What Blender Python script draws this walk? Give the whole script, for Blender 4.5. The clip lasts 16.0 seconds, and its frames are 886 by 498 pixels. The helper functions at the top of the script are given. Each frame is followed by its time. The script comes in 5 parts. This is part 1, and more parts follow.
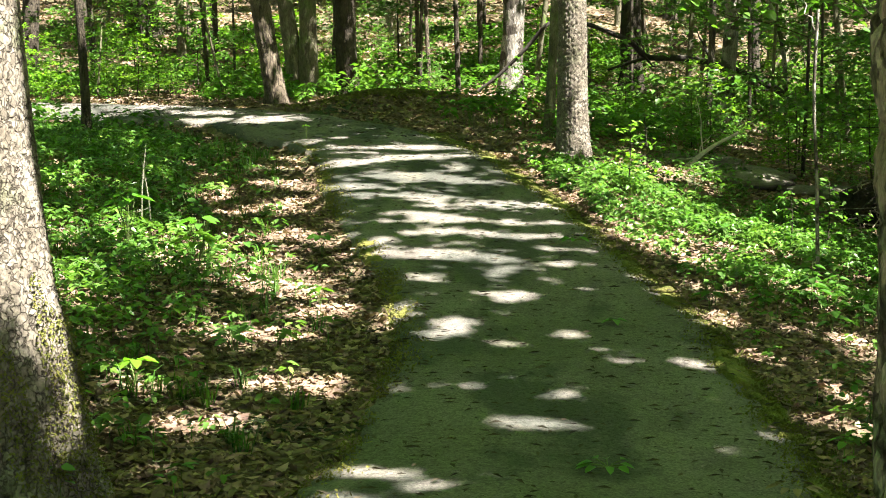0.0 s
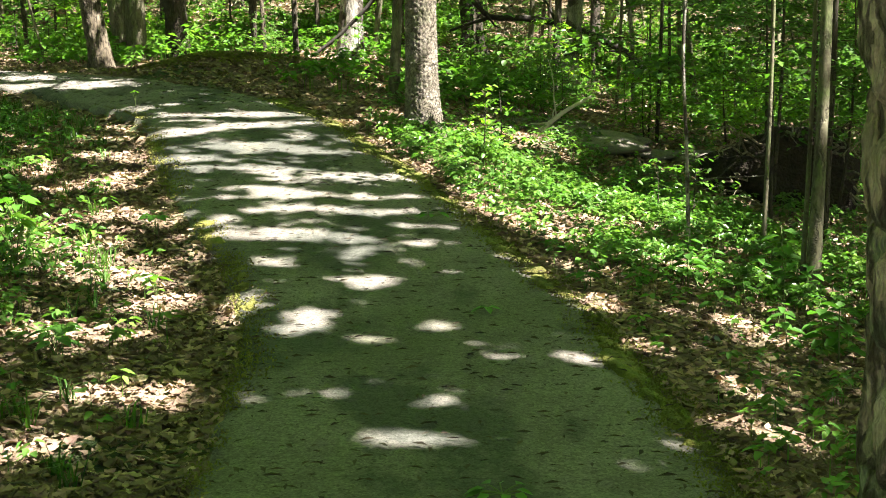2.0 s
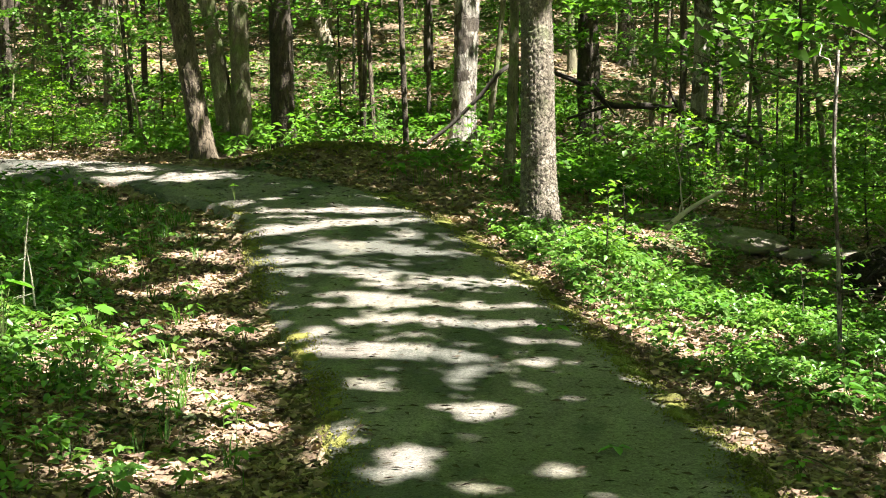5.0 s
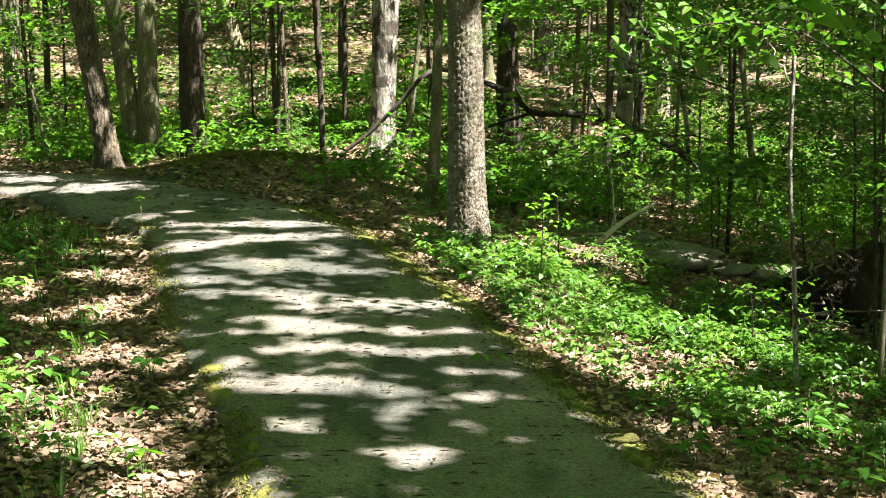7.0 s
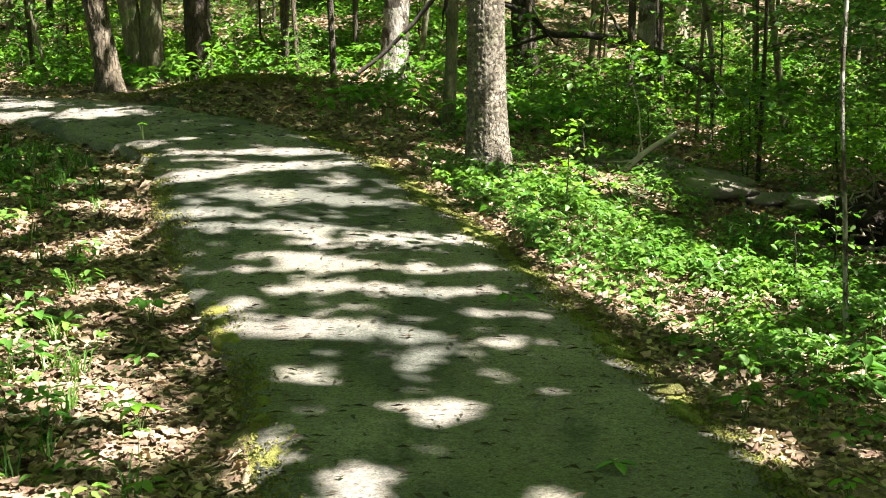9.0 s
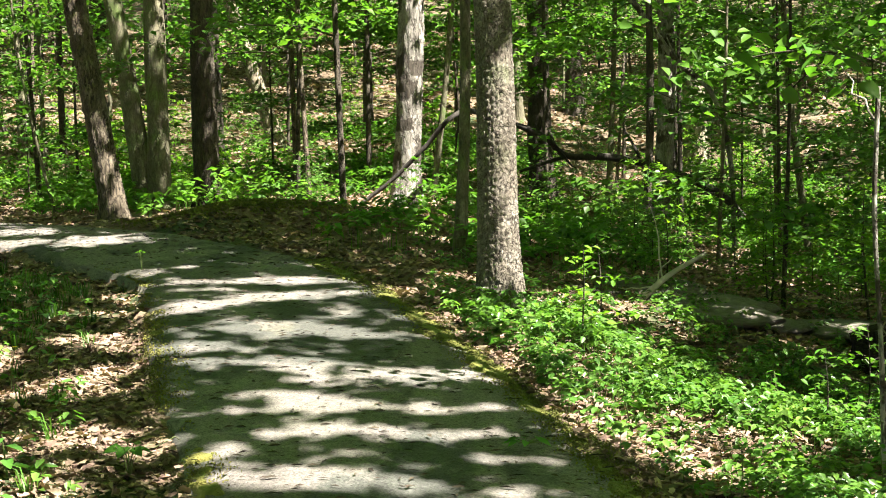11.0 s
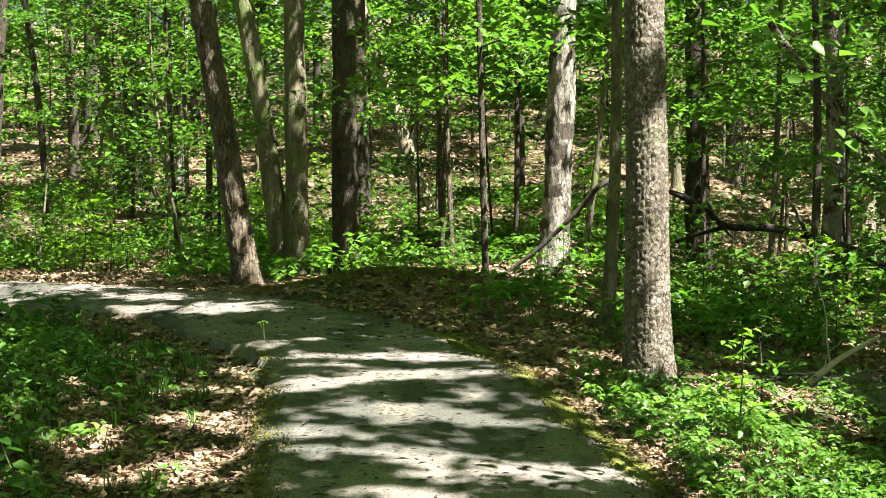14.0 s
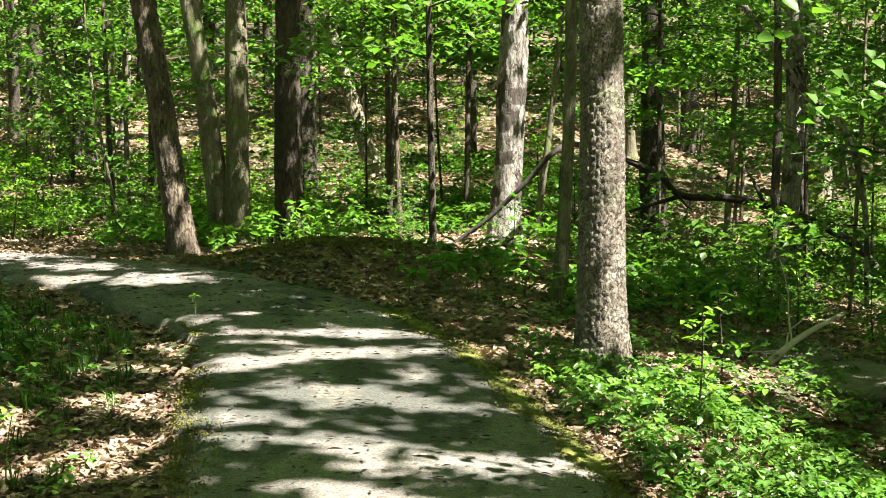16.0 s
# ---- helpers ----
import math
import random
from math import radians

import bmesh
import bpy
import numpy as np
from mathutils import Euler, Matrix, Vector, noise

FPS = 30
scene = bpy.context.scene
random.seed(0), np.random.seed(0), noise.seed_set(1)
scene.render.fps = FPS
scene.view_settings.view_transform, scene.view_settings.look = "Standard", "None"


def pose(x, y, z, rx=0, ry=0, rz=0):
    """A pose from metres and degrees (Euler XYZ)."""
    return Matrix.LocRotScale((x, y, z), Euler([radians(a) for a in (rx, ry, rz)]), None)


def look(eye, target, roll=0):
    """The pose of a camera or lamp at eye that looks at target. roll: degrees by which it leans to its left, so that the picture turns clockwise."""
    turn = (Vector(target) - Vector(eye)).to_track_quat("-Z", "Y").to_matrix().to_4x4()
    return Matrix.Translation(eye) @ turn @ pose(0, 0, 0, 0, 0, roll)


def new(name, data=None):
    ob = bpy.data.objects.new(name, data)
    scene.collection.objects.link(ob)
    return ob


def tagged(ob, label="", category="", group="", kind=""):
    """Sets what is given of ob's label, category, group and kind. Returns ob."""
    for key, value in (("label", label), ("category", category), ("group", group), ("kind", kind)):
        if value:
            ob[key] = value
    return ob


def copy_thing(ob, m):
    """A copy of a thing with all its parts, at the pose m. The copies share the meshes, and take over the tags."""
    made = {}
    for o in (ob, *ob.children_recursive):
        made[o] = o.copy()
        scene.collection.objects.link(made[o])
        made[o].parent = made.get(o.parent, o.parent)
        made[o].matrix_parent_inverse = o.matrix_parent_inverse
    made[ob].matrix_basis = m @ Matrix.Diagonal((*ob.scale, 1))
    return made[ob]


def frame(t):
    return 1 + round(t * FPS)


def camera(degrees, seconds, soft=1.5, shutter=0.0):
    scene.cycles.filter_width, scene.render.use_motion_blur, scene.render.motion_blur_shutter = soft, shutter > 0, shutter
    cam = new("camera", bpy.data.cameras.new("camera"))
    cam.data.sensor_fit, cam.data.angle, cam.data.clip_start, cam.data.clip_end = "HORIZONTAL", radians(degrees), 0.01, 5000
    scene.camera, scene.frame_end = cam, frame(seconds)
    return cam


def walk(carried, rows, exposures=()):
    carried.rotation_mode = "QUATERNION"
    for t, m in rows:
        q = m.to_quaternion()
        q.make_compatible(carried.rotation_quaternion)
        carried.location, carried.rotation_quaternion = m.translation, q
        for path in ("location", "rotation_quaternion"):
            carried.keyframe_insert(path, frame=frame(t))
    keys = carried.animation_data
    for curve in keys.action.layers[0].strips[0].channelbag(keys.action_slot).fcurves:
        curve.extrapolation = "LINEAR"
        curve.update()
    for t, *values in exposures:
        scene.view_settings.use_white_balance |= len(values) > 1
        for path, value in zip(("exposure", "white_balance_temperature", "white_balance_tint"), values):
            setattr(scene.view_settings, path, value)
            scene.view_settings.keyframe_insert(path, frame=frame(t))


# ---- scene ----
cam = camera(32.0, 16.0, soft=1.0)

PATH = [
    (0, (0.67, 2.042, 1.608), (0.525, 4.017, 1.33), -1.1),
    (0.5, (0.611, 2.247, 1.591), (0.54, 4.227, 1.313), -1.0),
    (1, (0.519, 2.478, 1.584), (0.52, 4.449, 1.246), -0.7),
    (1.5, (0.456, 2.663, 1.61), (0.555, 4.629, 1.255), -0.6),
    (2, (0.512, 2.912, 1.595), (0.582, 4.883, 1.263), -1.1),
    (2.5, (0.486, 3.126, 1.577), (0.519, 5.099, 1.246), -1.4),
    (3, (0.466, 3.293, 1.599), (0.523, 5.269, 1.298), -1.2),
    (3.5, (0.528, 3.485, 1.592), (0.516, 5.47, 1.347), -1.5),
    (3.7, (0.531, 3.541, 1.602), (0.464, 5.523, 1.34), -1.5),
    (5.8, (0.458, 4.26, 1.609), (0.385, 6.251, 1.436), -1.2),
    (6, (0.432, 4.323, 1.62), (0.454, 6.316, 1.454), -1.1),
    (6.5, (0.404, 4.532, 1.61), (0.453, 6.52, 1.398), -1.1),
    (7, (0.395, 4.752, 1.608), (0.437, 6.74, 1.393), -1.0),
    (7.5, (0.274, 4.966, 1.597), (0.358, 6.952, 1.377), -0.9),
    (8, (0.266, 5.109, 1.588), (0.369, 7.092, 1.349), -0.8),
    (8.5, (0.332, 5.269, 1.58), (0.386, 7.24, 1.245), -0.9),
    (9, (0.34, 5.397, 1.575), (0.368, 7.373, 1.263), -1.1),
    (9.2, (0.323, 5.442, 1.582), (0.358, 7.431, 1.371), -1.3),
    (11.3, (0.451, 6.045, 1.57), (0.444, 8.039, 1.419), -1.4),
    (11.5, (0.468, 6.113, 1.557), (0.447, 8.108, 1.417), -1.3),
    (12, (0.552, 6.255, 1.554), (0.412, 8.249, 1.49), -1.0),
    (12.5, (0.556, 6.388, 1.546), (0.345, 8.376, 1.477), -0.9),
    (13, (0.495, 6.539, 1.567), (0.277, 8.527, 1.543), -1.0),
    (13.5, (0.508, 6.686, 1.556), (0.334, 8.677, 1.499), -0.8),
    (14, (0.516, 6.861, 1.568), (0.32, 8.85, 1.501), -0.7),
    (14.5, (0.44, 7.054, 1.576), (0.311, 9.049, 1.504), -0.7),
    (15, (0.473, 7.218, 1.572), (0.37, 9.214, 1.493), -0.6),
    (15.5, (0.554, 7.35, 1.575), (0.418, 9.343, 1.482), -0.4),
    (16, (0.526, 7.486, 1.572), (0.39, 9.478, 1.461), -0.3),
]
walk(cam, [(t, look(eye, target, roll)) for t, eye, target, roll in PATH], exposures=[(0, 3.28, 6650, 9), (2, 3.38, 6650, 9), (3.5, 3.23, 6650, 9), (6, 3.16, 6650, 9), (9, 3.17, 6650, 9), (11.5, 3.09, 6650, 9), (16, 3.05, 6650, 9)])

# ---------- light ----------
TO_SUN = Vector((0.50, -0.30, 1.0)).normalized()
world = bpy.data.worlds.new("sky")
scene.world = world
world.use_nodes = True
wt = world.node_tree
sky = wt.nodes.new("ShaderNodeTexSky")
sky.sky_type, sky.sun_disc = "NISHITA", False
sky.sun_elevation = math.asin(TO_SUN.z)
sky.air_density, sky.dust_density, sky.ozone_density = 0.8, 4.0, 0.3
sky.sun_rotation = math.atan2(TO_SUN.x, TO_SUN.y)
wt.nodes["Background"].inputs["Strength"].default_value = 0.0155
wt.links.new(sky.outputs[0], wt.nodes["Background"].inputs["Color"])
sun = new("sun", bpy.data.lights.new("sun", "SUN"))
sun.data.energy, sun.data.angle, sun.data.color = 4.7, radians(0.53), (1.0, 0.945, 0.875)
sun.matrix_world = look(tuple(TO_SUN * 60), (0, 0, 0))


# ---------- materials ----------


def material(name, colours, scale=6.0, detail=8.0, rough=0.8, bump=0.3, bump_scale=60.0, stretch=(1, 1, 1), rand=0.0, island=0.0,
             translucent=0.0, spots=None, specular=0.3, depth=0.02, coords="Object"):
    """A mottled surface: two scales of noise over the colours, fine relief, and some change from piece to piece."""
    m = bpy.data.materials.new(name)
    m.use_nodes = True
    t = m.node_tree
    n, l = t.nodes, t.links
    b = n["Principled BSDF"]
    tex = n.new("ShaderNodeTexCoord")
    mp = n.new("ShaderNodeMapping")
    mp.inputs["Scale"].default_value = stretch
    l.new(tex.outputs[coords], mp.inputs[0])
    big = n.new("ShaderNodeTexNoise")
    big.inputs["Scale"].default_value, big.inputs["Detail"].default_value, big.inputs["Roughness"].default_value = scale, detail, 0.65
    l.new(mp.outputs[0], big.inputs["Vector"])
    ramp = n.new("ShaderNodeValToRGB")
    r = ramp.color_ramp
    r.elements[0].position, r.elements[1].position = 0.3, 0.7
    r.elements[0].color, r.elements[1].color = (*colours[0], 1), (*colours[-1], 1)
    for i, c in enumerate(colours[1:-1]):
        r.elements.new(0.3 + 0.4 * (i + 1) / (len(colours) - 1)).color = (*c, 1)
    l.new(big.outputs["Fac"], ramp.inputs[0])
    colour = ramp.outputs[0]
    fine = n.new("ShaderNodeTexNoise")
    fine.inputs["Scale"].default_value, fine.inputs["Detail"].default_value = bump_scale, 5
    l.new(mp.outputs[0], fine.inputs["Vector"])
    if spots:
        size, low, high, tone = spots
        blot = n.new("ShaderNodeTexNoise")
        blot.inputs["Scale"].default_value, blot.inputs["Detail"].default_value = size, 6
        l.new(tex.outputs[coords], blot.inputs["Vector"])
        cut = n.new("ShaderNodeMapRange")
        cut.inputs["From Min"].default_value, cut.inputs["From Max"].default_value = low, high
        l.new(blot.outputs["Fac"], cut.inputs["Value"])
        mix = n.new("ShaderNodeMixRGB")
        mix.inputs[2].default_value = (*tone, 1)
        l.new(cut.outputs[0], mix.inputs[0])
        l.new(colour, mix.inputs[1])
        colour = mix.outputs[0]
    if rand or island:
        src = n.new("ShaderNodeNewGeometry").outputs["Random Per Island"] if island else n.new("ShaderNodeObjectInfo").outputs["Random"]
        k = island or rand
        hsv = n.new("ShaderNodeHueSaturation")
        val = n.new("ShaderNodeMapRange")
        val.inputs["To Min"].default_value, val.inputs["To Max"].default_value = 1 - k, 1 + k
        l.new(src, val.inputs["Value"])
        hue = n.new("ShaderNodeMath")
        hue.operation = "MULTIPLY"
        hue.inputs[1].default_value = 37.7
        l.new(src, hue.inputs[0])
        frac = n.new("ShaderNodeMath")
        frac.operation = "FRACT"
        l.new(hue.outputs[0], frac.inputs[0])
        hr = n.new("ShaderNodeMapRange")
        hr.inputs["To Min"].default_value, hr.inputs["To Max"].default_value = 0.5 - 0.04 * k, 0.5 + 0.03 * k
        l.new(frac.outputs[0], hr.inputs["Value"])
        l.new(hr.outputs[0], hsv.inputs["Hue"])
        l.new(val.outputs[0], hsv.inputs["Value"])
        l.new(colour, hsv.inputs["Color"])
        colour = hsv.outputs[0]
    l.new(colour, b.inputs["Base Color"])
    b.inputs["Roughness"].default_value = rough
    b.inputs["Specular IOR Level"].default_value = specular
    if bump:
        bp = n.new("ShaderNodeBump")
        bp.inputs["Strength"].default_value, bp.inputs["Distance"].default_value = bump, depth
        l.new(fine.outputs["Fac"], bp.inputs["Height"])
        l.new(bp.outputs[0], b.inputs["Normal"])
    if translucent:
        tr = n.new("ShaderNodeBsdfTranslucent")
        warm = n.new("ShaderNodeMixRGB")
        warm.blend_type = "MULTIPLY"
        warm.inputs[0].default_value = 1
        warm.inputs[2].default_value = (1.1, 1.25, 0.55, 1)
        l.new(colour, warm.inputs[1])
        l.new(warm.outputs[0], tr.inputs["Color"])
        ms = n.new("ShaderNodeMixShader")
        ms.inputs[0].default_value = translucent
        l.new(b.outputs[0], ms.inputs[1])
        l.new(tr.outputs[0], ms.inputs[2])
        l.new(ms.outputs[0], n["Material Output"].inputs["Surface"])
    return m


M_soil = material("soil", [(0.055, 0.038, 0.024), (0.12, 0.085, 0.055), (0.20, 0.15, 0.10)], 3.0, 10, 0.95, 0.9, 34, spots=(1.1, 0.52, 0.62, (0.035, 0.05, 0.018)), depth=0.05)
M_asphalt = material("old_asphalt", [(0.078, 0.070, 0.062), (0.124, 0.111, 0.102), (0.172, 0.154, 0.143)], 1.6, 14, 0.9, 0, 190, spots=(0.8, 0.46, 0.66, (0.080, 0.077, 0.056)))


def speckle(m, scale, low, high, deep):
    """Fine stone speckle, with pits, over a surface."""
    n, l = m.node_tree.nodes, m.node_tree.links
    b = n["Principled BSDF"]
    tex = n.new("ShaderNodeTexCoord")
    cell = n.new("ShaderNodeTexVoronoi")
    cell.inputs["Scale"].default_value = scale
    l.new(tex.outputs["Object"], cell.inputs["Vector"])
    cloud = n.new("ShaderNodeTexNoise")
    cloud.inputs["Scale"].default_value, cloud.inputs["Detail"].default_value = scale * 0.28, 8
    l.new(tex.outputs["Object"], cloud.inputs["Vector"])
    mean = n.new("ShaderNodeMath")
    mean.operation = "ADD"
    l.new(cell.outputs["Color"], mean.inputs[0])
    l.new(cloud.outputs["Fac"], mean.inputs[1])
    rng_node = n.new("ShaderNodeMapRange")
    rng_node.inputs["From Min"].default_value, rng_node.inputs["From Max"].default_value = 0.5, 1.5
    rng_node.inputs["To Min"].default_value, rng_node.inputs["To Max"].default_value = low, high
    l.new(mean.outputs[0], rng_node.inputs["Value"])
    mix = n.new("ShaderNodeMixRGB")
    mix.blend_type = "MULTIPLY"
    mix.inputs[0].default_value = 1
    l.new(b.inputs["Base Color"].links[0].from_socket, mix.inputs[1])
    l.new(rng_node.outputs[0], mix.inputs[2])
    l.new(mix.outputs[0], b.inputs["Base Color"])
    bp = n.new("ShaderNodeBump")
    bp.inputs["Strength"].default_value, bp.inputs["Distance"].default_value = 0.7, deep
    l.new(mean.outputs[0], bp.inputs["Height"])
    l.new(bp.outputs[0], b.inputs["Normal"])


def stain(m, scale, low, high, tone, stretch=(1, 1, 1)):
    """Blots of another colour with a ragged outline over a surface."""
    n, l = m.node_tree.nodes, m.node_tree.links
    b = n["Principled BSDF"]
    tex = n.new("ShaderNodeTexCoord")
    mp = n.new("ShaderNodeMapping")
    mp.inputs["Scale"].default_value = stretch
    l.new(tex.outputs["Object"], mp.inputs[0])
    blot = n.new("ShaderNodeTexNoise")
    blot.inputs["Scale"].default_value, blot.inputs["Detail"].default_value, blot.inputs["Roughness"].default_value = scale, 10, 0.62
    l.new(mp.outputs[0], blot.inputs["Vector"])
    cut = n.new("ShaderNodeMapRange")
    cut.inputs["From Min"].default_value, cut.inputs["From Max"].default_value = low, high
    l.new(blot.outputs["Fac"], cut.inputs["Value"])
    mix = n.new("ShaderNodeMixRGB")
    mix.inputs[2].default_value = (*tone, 1)
    l.new(cut.outputs[0], mix.inputs[0])
    l.new(b.inputs["Base Color"].links[0].from_socket, mix.inputs[1])
    l.new(mix.outputs[0], b.inputs["Base Color"])


stain(M_asphalt, 1.3, 0.51, 0.57, (0.050, 0.051, 0.044), (1, 0.5, 1))
stain(M_asphalt, 9, 0.66, 0.70, (0.03, 0.028, 0.022))
speckle(M_asphalt, 120, 0.5, 1.5, 0.014)
M_moss = material("moss", [(0.08, 0.088, 0.02), (0.15, 0.147, 0.034), (0.24, 0.212, 0.052)], 12, 8, 0.95, 1.0, 160, depth=0.02)
M_moss_olive = material("olive_moss", [(0.075, 0.088, 0.02), (0.14, 0.148, 0.032), (0.22, 0.21, 0.05)], 12, 8, 0.95, 1.0, 160, depth=0.02)
M_litter = material("dry_leaf", [(0.075, 0.05, 0.032), (0.19, 0.13, 0.09), (0.275, 0.2, 0.152)], 7, 4, 0.75, 0.3, 80, island=0.6, translucent=0.12)
M_leaf = material("spring_leaf", [(0.042, 0.112, 0.014), (0.070, 0.168, 0.020), (0.112, 0.235, 0.028)], 1.4, 3, 0.46, 0, 60, island=0.35, translucent=0.5, specular=0.35)
# brighter and more translucent than spring_leaf, so the roof tints the shade green
M_crown = material("crown_leaf", [(0.09, 0.19, 0.022), (0.13, 0.26, 0.032), (0.17, 0.31, 0.042)], 1.4, 3, 0.4, 0, 60, island=0.3, translucent=0.7, specular=0.4)
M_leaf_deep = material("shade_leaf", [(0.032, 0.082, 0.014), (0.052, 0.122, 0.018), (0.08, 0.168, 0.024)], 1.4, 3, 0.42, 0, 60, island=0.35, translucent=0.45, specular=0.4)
M_herb = material("herb_leaf", [(0.045, 0.115, 0.020), (0.075, 0.165, 0.028), (0.12, 0.225, 0.036)], 2.0, 3, 0.34, 0, 60, island=0.4, translucent=0.42, specular=0.55)
M_yellow = material("young_leaf", [(0.09, 0.20, 0.016), (0.14, 0.26, 0.022)], 2.0, 3, 0.45, 0, 60, island=0.3, translucent=0.5)
def bark(name, colours, plate, stretch, crack, deep=0.03, patch=None, rough_scale=70, warped=0.027, rag=0.55):
    """Bark in plates: cells with dark cracks between them, mottled plates, lichen or moss patches."""
    m = material(name, colours, 7, 8, 0.92, 0, 40, spots=patch)
    n, l = m.node_tree.nodes, m.node_tree.links
    b = n["Principled BSDF"]
    tex = n.new("ShaderNodeTexCoord")
    warp = n.new("ShaderNodeTexNoise")
    warp.inputs["Scale"].default_value, warp.inputs["Detail"].default_value = 22, 5
    l.new(tex.outputs["Object"], warp.inputs["Vector"])
    add = n.new("ShaderNodeMixRGB")
    add.blend_type = "LINEAR_LIGHT"
    add.inputs[0].default_value = warped
    l.new(tex.outputs["Object"], add.inputs[1])
    l.new(warp.outputs["Color"], add.inputs[2])
    mp = n.new("ShaderNodeMapping")
    mp.inputs["Scale"].default_value = stretch
    l.new(add.outputs[0], mp.inputs[0])
    cell = n.new("ShaderNodeTexVoronoi")
    cell.feature = "DISTANCE_TO_EDGE"
    cell.inputs["Scale"].default_value = plate
    l.new(mp.outputs[0], cell.inputs["Vector"])
    rugged = n.new("ShaderNodeTexNoise")
    rugged.inputs["Scale"].default_value, rugged.inputs["Detail"].default_value, rugged.inputs["Roughness"].default_value = plate * rag, 8, 0.7
    l.new(mp.outputs[0], rugged.inputs["Vector"])
    both = n.new("ShaderNodeMath")
    both.operation = "MULTIPLY_ADD"
    both.inputs[1].default_value = 1.6
    l.new(cell.outputs["Distance"], both.inputs[0])
    l.new(rugged.outputs["Fac"], both.inputs[2])
    edge = n.new("ShaderNodeMapRange")
    edge.inputs["From Min"].default_value, edge.inputs["From Max"].default_value = 0.40, 0.66
    l.new(both.outputs[0], edge.inputs["Value"])
    tone = n.new("ShaderNodeTexVoronoi")
    tone.inputs["Scale"].default_value = plate
    l.new(mp.outputs[0], tone.inputs["Vector"])
    grey = n.new("ShaderNodeMapRange")
    grey.inputs["To Min"].default_value, grey.inputs["To Max"].default_value = 0.8, 1.15
    l.new(tone.outputs["Color"], grey.inputs["Value"])
    old = b.inputs["Base Color"].links[0].from_socket
    plates = n.new("ShaderNodeMixRGB")
    plates.blend_type = "MULTIPLY"
    plates.inputs[0].default_value = 1
    l.new(old, plates.inputs[1])
    l.new(grey.outputs[0], plates.inputs[2])
    mix = n.new("ShaderNodeMixRGB")
    mix.inputs[1].default_value = (*crack, 1)
    l.new(edge.outputs[0], mix.inputs[0])
    l.new(plates.outputs[0], mix.inputs[2])
    l.new(mix.outputs[0], b.inputs["Base Color"])
    fine = n.new("ShaderNodeTexNoise")
    fine.inputs["Scale"].default_value, fine.inputs["Detail"].default_value = rough_scale, 5
    l.new(mp.outputs[0], fine.inputs["Vector"])
    high = n.new("ShaderNodeMath")
    high.operation = "MULTIPLY_ADD"
    high.inputs[1].default_value = 0.35
    l.new(fine.outputs["Fac"], high.inputs[0])
    l.new(edge.outputs[0], high.inputs[2])
    grain = n.new("ShaderNodeMapRange")
    grain.inputs["From Min"].default_value, grain.inputs["From Max"].default_value = 0.3, 0.7
    grain.inputs["To Min"].default_value, grain.inputs["To Max"].default_value = 0.6, 1.35
    l.new(fine.outputs["Fac"], grain.inputs["Value"])
    worn = n.new("ShaderNodeMixRGB")
    worn.blend_type = "MULTIPLY"
    worn.inputs[0].default_value = 1
    l.new(mix.outputs[0], worn.inputs[1])
    l.new(grain.outputs[0], worn.inputs[2])
    l.new(worn.outputs[0], b.inputs["Base Color"])
    bp = n.new("ShaderNodeBump")
    bp.inputs["Strength"].default_value, bp.inputs["Distance"].default_value = 1.0, deep
    l.new(high.outputs[0], bp.inputs["Height"])
    l.new(bp.outputs[0], b.inputs["Normal"])
    return m


M_scaly = bark("scaly_bark", [(0.10, 0.084, 0.063), (0.16, 0.139, 0.11), (0.24, 0.217, 0.184)], 46, (1, 1, 0.62), (0.06, 0.049, 0.036), 0.016, (2.0, 0.56, 0.66, (0.13, 0.14, 0.08)))
M_furrow = bark("furrowed_bark", [(0.15, 0.12, 0.078), (0.235, 0.20, 0.14), (0.36, 0.315, 0.235)], 15, (1, 1, 0.2), (0.05, 0.038, 0.026), 0.03, (6.0, 0.52, 0.64, (0.17, 0.185, 0.11)), 150, 0.011, 2.4)
M_brown = bark("brown_bark", [(0.065, 0.05, 0.035), (0.10, 0.08, 0.056), (0.15, 0.125, 0.092)], 34, (1, 1, 0.16), (0.03, 0.023, 0.016), 0.028)
M_dark = bark("dark_bark", [(0.03, 0.025, 0.018), (0.055, 0.045, 0.033), (0.09, 0.075, 0.056)], 30, (1, 1, 0.18), (0.025, 0.02, 0.014), 0.025)
M_pale = bark("pale_bark", [(0.15, 0.137, 0.115), (0.235, 0.218, 0.19), (0.32, 0.30, 0.268)], 28, (1, 1, 0.18), (0.07, 0.058, 0.045), 0.02, (3.4, 0.52, 0.55, (0.055, 0.046, 0.036)))
M_smooth = bark("mossy_bark", [(0.07, 0.065, 0.038), (0.11, 0.10, 0.065), (0.16, 0.15, 0.10)], 13, (1, 1, 0.22), (0.07, 0.065, 0.04), 0.012, (2.5, 0.52, 0.62, (0.09, 0.12, 0.04)))
M_deadwood = material("dead_wood", [(0.012, 0.010, 0.008), (0.032, 0.027, 0.022)], 12, 7, 0.9, 0.7, 40, (1, 1, 0.3))
M_bleached = material("bleached_wood", [(0.30, 0.27, 0.22), (0.46, 0.42, 0.36)], 12, 7, 0.9, 0.7, 40)
M_stem = material("green_stem", [(0.07, 0.10, 0.03), (0.12, 0.15, 0.05)], 12, 4, 0.7, 0.2, 40)
# soil darkened to near black: the shade of the hollow is in the colour
M_shaded_earth = material("shaded_earth", [(0.012, 0.009, 0.006), (0.035, 0.026, 0.018)], 6, 8, 0.95, 1.0, 40, depth=0.05)
